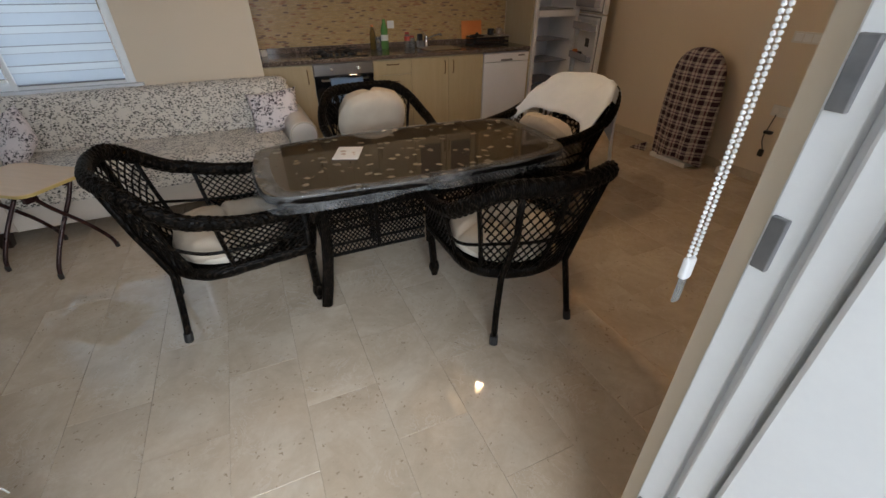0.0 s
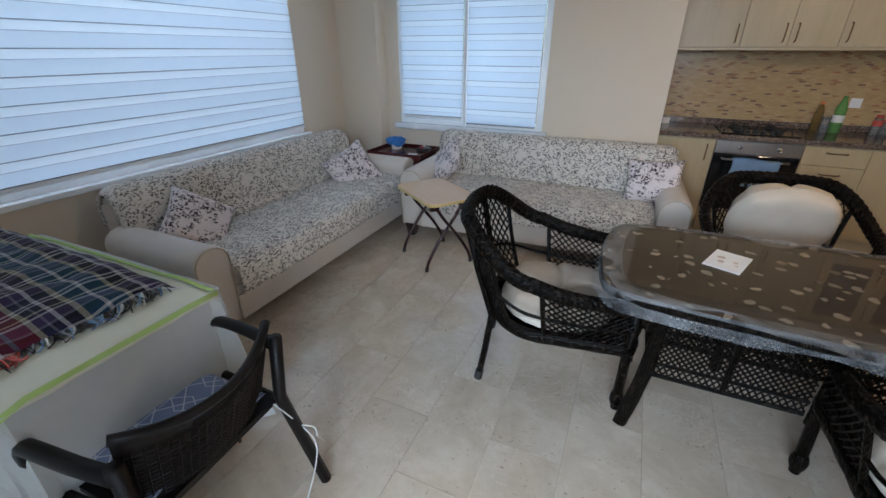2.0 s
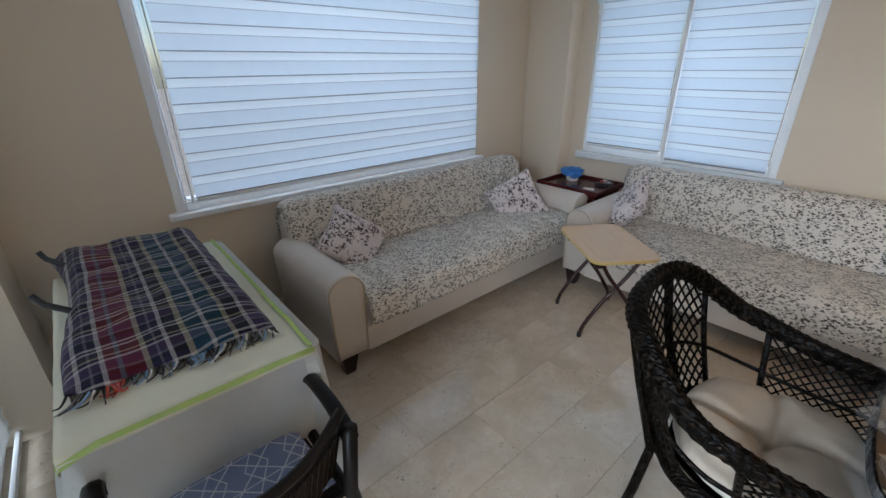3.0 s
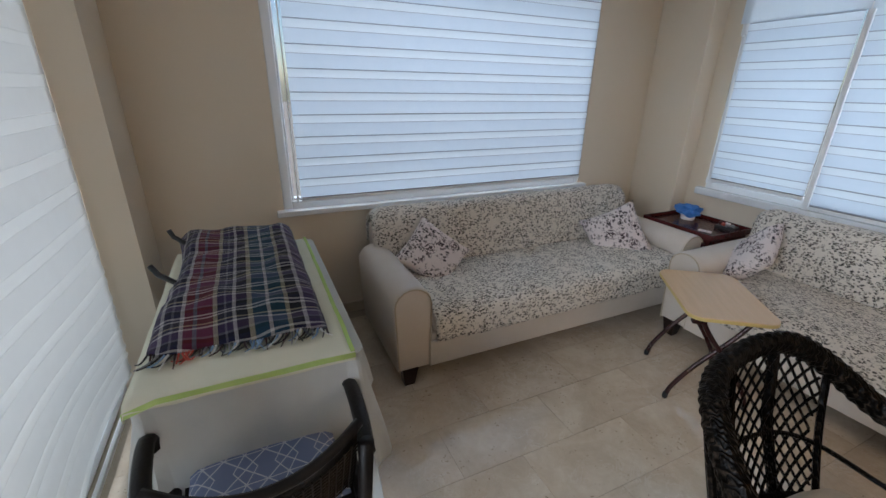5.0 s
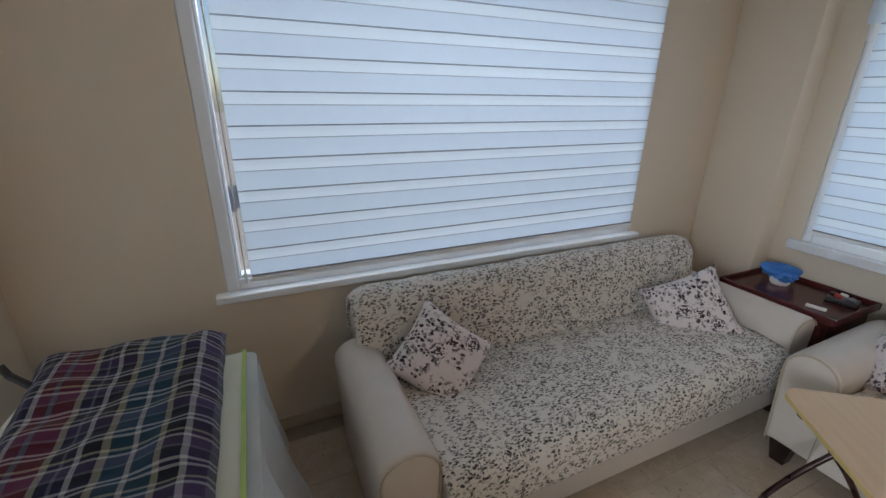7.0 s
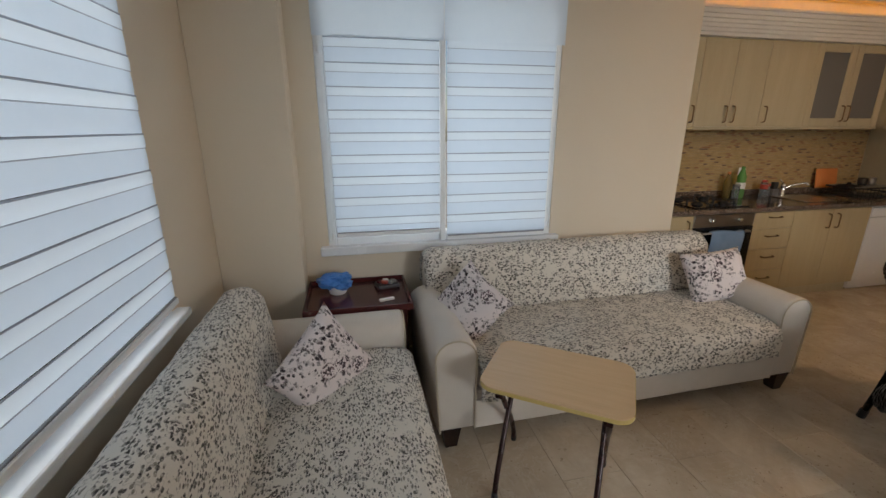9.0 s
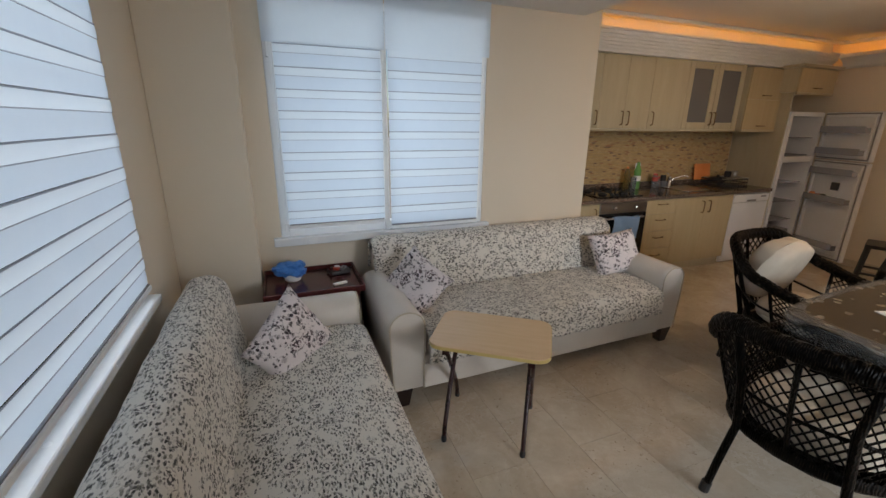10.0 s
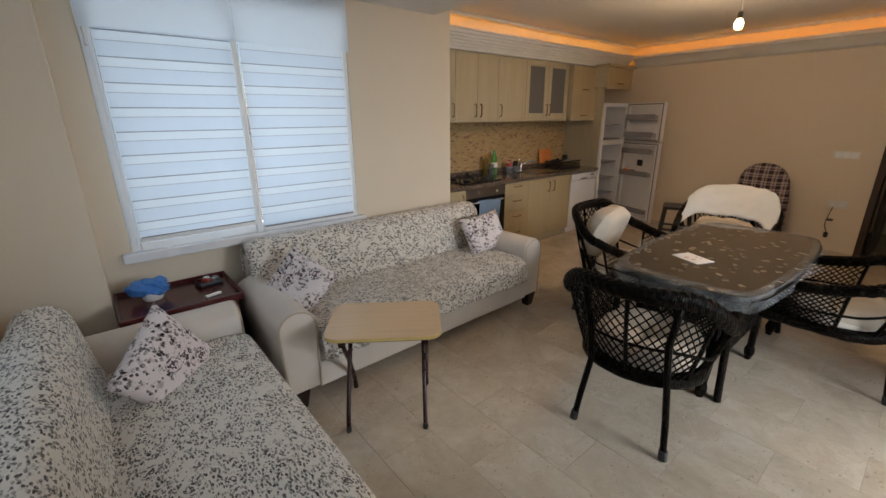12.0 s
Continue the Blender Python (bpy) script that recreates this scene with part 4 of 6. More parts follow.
pillow(pose(0.56, -2.56, 0.462, -46, 34, 58), 0.40, 0.38, 0.13, "creased white cushion with dark roses on the sofa", 1.0)
pillow(pose(0.495, -1.072, 0.431, -24, 58, 24), 0.45, 0.42, 0.14, "white cushion with dark roses leaning in the sofa corner", 2.0)
pillow(pose(1.245, -0.55, 0.47, -36, 22, -66), 0.40, 0.38, 0.14, "white cushion with dark roses slumped on the armrest", 3.0)
pillow(pose(3.11, -0.55, 0.462, -30, -6, -8), 0.42, 0.36, 0.14, "white cushion with dark roses against the sofa back", 4.0)

# ---- side table between the sofas ----
ns = empty("side_table", pose(0.765, -0.255, 0), "dark red mahogany side table with a raised rim", "side table")
part("tabletop", box(-0.295, 0.295, -0.235, 0.235, 0.585, 0.605, 0.006), "mahogany", ns)
bm = box(-0.30, 0.30, -0.24, -0.225, 0.59, 0.63, 0.005)
box(-0.30, 0.30, 0.225, 0.24, 0.59, 0.63, 0.005, bm=bm)
box(-0.30, -0.285, -0.225, 0.225, 0.59, 0.63, 0.005, bm=bm)
box(0.285, 0.30, -0.225, 0.225, 0.59, 0.63, 0.005, bm=bm)
part("rim", bm, "mahogany", ns)
part("body", box(-0.27, 0.27, -0.21, 0.22, 0.12, 0.585, 0.006), "mahogany", ns)
part("drawer", box(-0.25, 0.25, -0.228, -0.212, 0.40, 0.56, 0.006), "mahogany", ns)
for x in (-0.25, 0.25):
    for y in (-0.19, 0.2):
        part("leg", box(x - 0.02, x + 0.02, y - 0.02, y + 0.02, 0, 0.13, 0.004), "mahogany", ns)

tb = empty("tissue_tub", pose(0.645, -0.19, 0.605), "white tub with a crumpled blue plastic bag", "bag")
part("tub", lathe([(0.045, 0), (0.052, 0.01), (0.056, 0.045), (0.05, 0.048)], 18), "paper", tb, "white tub", True)
own = bmesh.new()
bmesh.ops.create_icosphere(own, subdivisions=4, radius=0.06)
for v in own.verts:
    d = noise.noise(v.co * 26) * 0.45 + noise.noise(v.co * 70) * 0.22
    v.co *= 1.3 * (1 + d)
    v.co.z = v.co.z * 0.62 + 0.078
    v.co.x *= 1.35
part("bag", own, "blue_bag", tb, "crumpled blue plastic bag")
sm = empty("candy_tray", pose(0.945, -0.15, 0.605, 0, 0, 12), "small dark tray with wrapped bits", "tray")
part("tray", box(-0.07, 0.07, -0.05, 0.05, 0, 0.028, 0.008), "black", sm)
for k in range(7):
    random.seed(40 + k)
    x, y = random.uniform(-0.05, 0.05), random.uniform(-0.03, 0.03)
    part("wrapped_bit", moved(box(-0.018, 0.018, -0.012, 0.012, 0, 0.02, 0.005), pose(x, y, 0.026, 12, 8, random.uniform(0, 180))), ("paper", "red", "grey", "mahogany")[k % 4], sm)
rm = tagged(part("remote_control", moved(box(-0.045, 0.045, -0.013, 0.013, 0, 0.014, 0.004), pose(0.925, -0.37, 0.605, 0, 0, 15)), "paper"), "small white remote control on the side table", "remote control")

# ---- folding table ----
ft = empty("folding_table", pose(1.58, -1.225, 0, 0, 0, -36), "folding tray table with beige wood-look top and burgundy steel legs", "folding table")
prof = rounded_rect(0.30, 0.21, 0.07)
part("tabletop", prism([(x * 0.992, y * 0.992) for x, y in prof], "z", 0.550, 0.568), "maple", ft, "beige wood-look top")
part("edging", prism(prof, "z", 0.547, 0.563), "edge_band", ft, "yellow edge band")
for sgn, hx in ((1, 0.205), (-1, 0.220)):
    pts = [(-hx, -sgn * 0.195, 0.012), (-hx, -sgn * 0.172, 0.09), (-hx, -sgn * 0.08, 0.24), (-hx, sgn * 0.06, 0.42), (-hx, sgn * 0.13, 0.535)]
    leg1 = smooth_path(pts, 5)
    leg2 = [Vector((-p.x, p.y, p.z)) for p in leg1]
    for nm, lg in (("leg", leg1), ("leg", leg2)):
        l_ = part(nm, tube(lg, 0.0122, 10), "tube", ft, smooth=True)
        q = lg[0]
        part("rubber_foot", moved(lathe([(0.013, -0.012), (0.015, 0), (0.013, 0.022), (0.010, 0.024)], 10), pose(q.x, q.y, 0.012)), "black", l_)
    part("crossbar", tube([(-hx, sgn * 0.108, 0.498), (hx, sgn * 0.108, 0.498)], 0.0115, 10), "tube", ft, smooth=True)
for x in (-0.212, 0.212):
    part("pivot", tube([(x - 0.016, 0, 0.335), (x + 0.016, 0, 0.335)], 0.010, 8), "grey", ft)
    part("bracket", box(x - 0.018, x + 0.018, -0.165, -0.095, 0.49, 0.548, 0.006), "tube", ft)

# ---- wicker armchairs ----


def chair_rim(s):
    """The rolled rim, s from -1 (one front end) over the back (0) to 1."""
    a = abs(s)
    sg = -1 if s < 0 else 1
    if a > 0.52:
        k = (a - 0.52) / 0.48
        x, y, z = 0.388 - 0.06 * k ** 1.5, -0.10 + 0.46 * k, 0.63 - 0.02 * k
        z += 0.055 * (1 - k) ** 3
    else:
        t = a / 0.52 * math.pi / 2
        x, y = 0.388 * math.sin(t) ** 0.85, -0.10 - 0.345 * math.cos(t) ** 0.9
        k = max(0.0, min(1.0, (0.52 - a) / 0.36))
        z = 0.685 + 0.185 * (k * k * (3 - 2 * k)) ** 0.8
    return Vector((sg * x, y, z))


def chair_low(s):
    """The seat ring under the rim."""
    a = abs(s)
    sg = -1 if s < 0 else 1
    if a > 0.52:
        k = (a - 0.52) / 0.48
        return Vector((sg * (0.29 + 0.0 * k), -0.06 + 0.40 * k, 0.365))
    t = a / 0.52 * math.pi / 2
    return Vector((sg * 0.29 * math.sin(t), -0.06 - 0.24 * math.cos(t), 0.365 + 0.01 * math.cos(t)))


def chair_face(s, v):
    p = chair_low(s).lerp(chair_rim(s), v)
    back = max(0.0, 1 - abs(s) / 0.6)
    p.y -= 0.02 * math.sin(v * math.pi) * back
    return p


def rim_weave(u, ang):
    """Radius of the rolled rim: ten flat strands going over and under along it."""
    strip = ang / (2 * math.pi) * 10
    over = math.sin(u * 66 * 2 * math.pi + (math.pi if int(strip) % 2 else 0.0) + 0.6 * strip)
    groove = abs(math.sin(strip * math.pi)) ** 0.5
    return (0.033 + 0.006 * math.exp(-((u - 0.5) / 0.25) ** 2)) * (0.92 + 0.10 * groove + 0.065 * over)


def wicker_chair(m, label, cushion_kind):
    c = empty("wicker_armchair", m, label, "armchair", "wicker armchairs round the table")
    rim = [chair_rim(-1 + 2 * k / 600) for k in range(601)]
    front = Vector((0, 0.02, -0.03))
    rim = [rim[0] + Vector((0.0, 0.015, -0.09)), rim[0] + Vector((0, 0.03, -0.045))] + rim + [rim[-1] + Vector((0, 0.03, -0.045)), rim[-1] + Vector((0, 0.015, -0.09))]
    part("rim", tube(rim, rim_weave, 30, flat=0.78), "wicker", c, "braided wicker rim", True)
    # open diamond weave, rod by rod
    own = bmesh.new()
    rows = 1.0
    count = 50
    for sgn in (-1, 1):
        for k in range(-8, count + 8):
            pts = []
            for i in range(11):
                v = 0.02 + 0.96 * i / 10
                s = -1 + 2 * (k + sgn * (v - 0.5) * 8.5 + 0.5) / count
                if -0.985 <= s <= 0.985 and not 0.33 < abs(s) < 0.56:
                    q = chair_face(s, v)
                    q += Vector((q.x, q.y + 0.1, 0)).normalized() * 0.003 * sgn
                    pts.append(q)
                elif len(pts) > 2:
                    tube(pts, 0.0043, 4, own)
                    pts = []
                else:
                    pts = []
            if len(pts) > 2:
                tube(pts, 0.0043, 4, own)
    part("side_weave", own, "wicker", c, "diamond weave panel")
    ribs = bmesh.new()
    for s in (-0.56, 0.56, -0.33, 0.33, 0.0):
        tube([chair_face(s, v / 8) for v in range(9)], 0.011, 6, ribs)
    for v in (0.42,):
        tube([chair_face(-0.97 + 1.94 * k / 60, v) for k in range(61)], 0.008, 6, ribs)
    part("rib", ribs, "wicker", c)
    ring = [chair_low(-1 + 2 * k / 60) for k in range(61)]
    ring += [Vector((0.29 - 0.58 * k / 10, 0.355 + 0.02 * math.sin(k / 10 * math.pi), 0.365)) for k in range(1, 10)]
    part("seat_frame", tube(ring, lambda u, ang: 0.021 * (1 + 0.14 * abs(math.sin(2 * ang + u * 50))), 10, closed=True, flat=1.4), "wicker", c, smooth=True)
    skirt = bmesh.new()
    for sgn in (-1, 1):
        for k in range(12):
            x = -0.27 + 0.54 * (k + 0.5) / 12
            tube([(x - sgn * 0.03, 0.36, 0.30), (x + sgn * 0.03, 0.365, 0.365)], 0.0045, 4, skirt)
    tube([(-0.27, 0.355, 0.30), (0.27, 0.355, 0.30)], 0.009, 6, skirt)
    part("front_skirt", skirt, "wicker", c)
    part("seat_deck", sheet(lambda u, v: Vector((-0.28 + 0.56 * u, -0.26 + 0.60 * v, 0.36)) if v > 0.35 else Vector(((-0.28 + 0.56 * u) * (0.45 + 0.55 * v / 0.35), -0.26 + 0.60 * v, 0.36)), 10, 10, 0.01), "wicker", c)
    for sx in (-1, 1):
        l_ = part("leg", tube([chair_face(sx * 0.17, 0.96) + Vector((0, -0.012, 0)), chair_face(sx * 0.17, 0.5) + Vector((0, -0.014, 0)), (sx * 0.185, -0.285, 0.37), (sx * 0.21, -0.305, 0.18), (sx * 0.228, -0.33, 0.0)], 0.0165, 10), "wicker", c, "turned dark back leg", True)
        part("leg_cap", tube([(sx * 0.2245, -0.324, 0.05), (sx * 0.2285, -0.331, 0.0)], 0.021, 10), "black", l_)
        fl = bmesh.new()
        tube([(sx * 0.285, 0.335, 0.62), (sx * 0.278, 0.335, 0.30), (sx * 0.262, 0.338, 0.10)], 0.022, 10, fl)
        tube(smooth_path([(sx * 0.262, 0.338, 0.11), (sx * 0.258, 0.34, 0.05), (sx * 0.256, 0.342, 0.0)], 4), lambda u, ang: 0.020 + 0.012 * math.sin(min(1, u * 1.2) * math.pi), 10, fl)
        part("leg", fl, "wicker", c, "front leg wrapped in cane with a bulb foot", True)
    # tufted seat cushion

    def tuft(x, y):
        d = 1.0
        for tx, ty in ((0.0, 0.02),):
            d = min(d, ((x - tx) ** 2 + (y - ty) ** 2) ** 0.5 / 0.15)
        return min(1.0, d)

    def cush(u, v, side):
        a = 2 * u - 1
        b = 2 * v - 1
        # square to disc
        x = a * math.sqrt(max(0, 1 - b * b / 2.2)) * 0.275
        y = b * math.sqrt(max(0, 1 - a * a / 2.2)) * 0.275 + 0.02
        e = max(abs(a), abs(b))
        puff = (1 - e ** 5) ** 0.5
        z = side * (0.082 if side > 0 else 0.05) * puff
        if side > 0:
            z -= 0.058 * (1 - tuft(x, y)) ** 1.3
            z -= 0.036 * math.exp(-((x + 0.02 * math.sin(y * 20)) / 0.020) ** 2) * puff + 0.036 * math.exp(-((y - 0.02 + 0.02 * math.sin(x * 17)) / 0.020) ** 2) * puff
            z += 0.006 * noise.noise(Vector((x * 14, y * 14, 1.0)))
        return Vector((x, y, 0.435 + z))
    own = sheet(lambda u, v: cush(u, v, 1), 40, 40)
    sheet(lambda u, v: cush(u, v, -1), 40, 40, 0, own)
    bmesh.ops.remove_doubles(own, verts=own.verts[:], dist=0.0005)
    part("seat_cushion", own, "cushion", c, "tufted beige seat cushion", True)
    if cushion_kind != "seat":
        own = sheet(lambda u, v: cush(u, v, 1), 22, 22)
        sheet(lambda u, v: cush(u, v, -1), 22, 22, 0, own)
        bmesh.ops.remove_doubles(own, verts=own.verts[:], dist=0.0005)
        moved(own, (pose(0, -0.225, 0.665, 70, 0, 0) if cushion_kind == "back" else pose(0, -0.12, 0.56, 58, 0, 0)) @ Matrix.Translation((0, 0, -0.435)) @ Matrix.Translation((0, 0, 0.435)) @ Matrix.Diagonal((0.95, 0.84, 1.5, 1)) @ Matrix.Translation((0, 0, -0.435)) @ Matrix.Diagonal((1, 1, 1, 1) if cushion_kind == "back" else (1.06, 0.95, 0.8, 1)))
        part("back_cushion", own, "cushion", c, "tufted beige back cushion", True)
    part("cushion_band", tube([Vector((0.262 * math.cos(t / 24 * 2 * math.pi), 0.02 + 0.262 * math.sin(t / 24 * 2 * math.pi), 0.418)) for t in range(24)], 0.018, 8, closed=True, flat=1.7), "cushion_light", c, "ivory cushion side", True)
    return c


wicker_chair(pose(2.672, -2.148, 0, 0, 0, -81), "dark brown wicker armchair at the head of the table", "seat")
wicker_chair(pose(4.002, -2.743, 0, 0, 0, 0.5), "dark brown wicker armchair with its back to the balcony door", "seat")
wicker_chair(pose(3.75, -1.50, 0, 0, 0, 184), "dark brown wicker armchair with two beige cushions facing the table", "back")
chair_e = wicker_chair(pose(4.97, -1.77, 0, 0, 0, 98), "dark brown wicker armchair with a white towel over it", "low")

# ---- dining table ----
dt = empty("dining_table", pose(3.71, -2.15, 0), "dark wicker dining table with lattice sides", "dining table")


def top_outline(scale=1.0, n=72):
    """A rectangle with bowed sides and rounded corners."""
    out = []
    for k in range(n):
        t = 2 * math.pi * k / n
        c, s = math.cos(t), math.sin(t)
        r = (abs(c) ** 12 + abs(s) ** 12) ** (-1 / 12)
        p, q = c * r, s * r
        out.append(((0.845 if p < 0 else 0.875) * p * (1 - 0.045 * q * q) * scale, 0.43 * q * (1 - 0.13 * p * p) * scale))
    return out


part("tabletop", prism(top_outline(0.985), "z", 0.69, 0.724), "wicker", dt)
part("table_rim", tube([(x, y, 0.70) for x, y in top_outline(0.985)], 0.020, 8, closed=True), "wicker", dt, smooth=True)
for sx in (-1, 1):
    for sy in (-1, 1):
        lg = smooth_path([(sx * 0.60, sy * 0.285, 0.70), (sx * 0.575, sy * 0.265, 0.52), (sx * 0.585, sy * 0.262, 0.30), (sx * 0.635, sy * 0.285, 0.0)], 6)
        part("leg", tube(lg, lambda u, ang: 0.019 * (1 + 0.12 * abs(math.sin(3 * ang + u * 70))), 10, flat=1.5), "wicker", dt, "bowed leg wrapped in cane", True)


def lattice(p0, p1, z0, z1, cells):
    """A lattice panel between two points, with a denser bottom rail."""
    own = bmesh.new()
    a, b = Vector((*p0, 0)), Vector((*p1, 0))
    d = b - a
    nrm = Vector((-d.y, d.x, 0)).normalized() * 0.003
    wdt = d.length
    h = z1 - z0 - 0.06
    cw = wdt / cells
    for sgn in (-1, 1):
        for k in range(-12, cells + 12):
            x0, x1 = k * cw, k * cw + sgn * h * 0.9
            lo, hi = 0.0, 1.0
            if x1 != x0:
                t0, t1 = sorted(((0 - x0) / (x1 - x0), (wdt - x0) / (x1 - x0)))
                lo, hi = max(lo, t0), min(hi, t1)
            if hi - lo > 0.02:
                tube([a + d * ((x0 + (x1 - x0) * t) / wdt) + Vector((0, 0, z0 + 0.06 + h * t)) + nrm * sgn for t in (lo, hi)], 0.0042, 4, own)
    for k in range(cells * 1):
        for sgn in (-1, 1):
            x0 = (k + 0.5) * cw
            tube([a + d * ((x0 - sgn * cw / 2) / wdt) + Vector((0, 0, z0 + 0.01)), a + d * ((x0 + sgn * cw / 2) / wdt) + Vector((0, 0, z0 + 0.05))], 0.004, 4, own)
    for z, r in ((z0, 0.010), (z0 + 0.06, 0.008), (z1, 0.012)):
        tube([a + Vector((0, 0, z)), b + Vector((0, 0, z))], r, 6, own)
    mid = a + d * 0.5
    tube([mid + Vector((0, 0, z0)), mid + Vector((0, 0, z1))], 0.013, 6, own)
    return own


for sy in (-1, 1):
    part("lattice_side", lattice((-0.57, sy * 0.262), (-0.03, sy * 0.262), 0.30, 0.68, 22), "wicker", dt)
    part("lattice_side", lattice((0.03, sy * 0.262), (0.57, sy * 0.262), 0.30, 0.68, 22), "wicker", dt)
    part("side_post", tube([(0, sy * 0.262, 0.26), (0, sy * 0.262, 0.70)], 0.02, 8), "wicker", dt)
for sx in (-1, 1):
    part("lattice_end", lattice((sx * 0.575, -0.255), (sx * 0.575, 0.255), 0.30, 0.68, 20), "wicker", dt)
part("lower_shelf", lattice((-0.55, 0.0), (0.55, 0.0), 0.30, 0.42, 30), "wicker", dt)

tc = empty("tablecloth", pose(3.71, -2.15, 0), "taupe leaf-print tablecloth under clear plastic film", "tablecloth")
pr = top_outline(1.0, 120)


def drape(scale_in, z_in, drop, flare, sd, rings):
    own = bmesh.new()
    rows_ = []
    n = len(pr)
    for r in range(rings + 1):
        f = r / rings
        row = []
        for k, (x, y) in enumerate(pr):
            ang = 2 * math.pi * k / n
            fold = math.sin(ang * 9 + sd) * 0.4 + math.sin(ang * 17 + 2 * sd) * 0.25 + 0.7 * noise.noise(Vector((x * 6, y * 6, sd)))
            out = scale_in + flare * f * (1 + 0.9 * fold)
            corner = (abs(math.cos(ang)) * abs(math.sin(ang)) * 2) ** 2
            dz = drop * f * (1 + 0.35 * corner + 0.12 * fold)
            L = math.hypot(x, y)
            row.append(own.verts.new((x * scale_in + x / L * (out - scale_in), y * scale_in + y / L * (out - scale_in), z_in - dz + 0.006 * math.sin(f * math.pi))))
        rows_.append(row)
    for a, b in zip(rows_, rows_[1:]):
        for k in range(n):
            own.faces.new((a[k], a[(k + 1) % n], b[(k + 1) % n], b[k]))
    return own


bm = prism([(x * 0.995, y * 0.995) for x, y in pr], "z", 0.7245, 0.728)
part("cloth_top", bm, "tcloth", tc, "taupe cloth with pale leaves under glossy film")
part("film_border", drape(0.90, 0.7315, 0.004, 0.085, 4.2, 4), "film", tc, "clear film creased round the rim", True)
part("film_skirt", drape(1.004, 0.7275, 0.062, 0.020, 1.3, 8), "film", tc, "clear plastic film hanging in folds", True)
nk = empty("card", pose(3.367, -2.077, 0.7285, 0, 0, -23), "white printed card lying on the table", "card")
part("sheet_of_card", box(-0.070, 0.070, -0.10, 0.10, 0, 0.004, 0.001, 1), "paper", nk)
for k, (x, y, w) in enumerate(((-0.03, 0.02, 0.05), (0.03, 0.0, 0.03), (-0.02, -0.025, 0.04), (0.04, -0.03, 0.02))):
    part("print_mark", moved(lathe([(w / 3, 0.0041), (w / 3, 0.0046)], 10), pose(x, y, 0)), "print", nk)

# towel over the east chair


def towel_at(u, v):
    s = -0.62 + 1.30 * u
    q = chair_rim(max(-0.98, min(0.98, s * 0.62)))
    f = v - 0.42
    if f < 0:
        drop = -f / 0.42
        y = q.y - 0.055 - 0.04 * drop
        z = q.z + 0.05 - 0.62 * drop * (0.30 + 0.70 * (1 - u) ** 1.5)
    else:
        drop = f / 0.58
        y = q.y + 0.02 + 0.30 * drop
        z = q.z + 0.055 - 0.24 * drop ** 1.5 + 0.02 * math.sin(drop * math.pi)
    n1 = noise.noise(Vector((u * 5, v * 4, 3.0))) * 0.028 + noise.noise(Vector((u * 13, v * 9, 7.0))) * 0.012
    return Vector((q.x + 0.02 * math.sin(v * 7), y, z + n1 + 0.018 * math.exp(-((f) / 0.2) ** 2)))


tw = part("towel", sheet(towel_at, 34, 26, 0.007), "towel", None, "", True)
tw.matrix_basis = chair_e.matrix_basis.copy()
tagged(tw, "white bath towel draped over a wicker armchair", "towel")

# ---- dark plastic armchairs ----


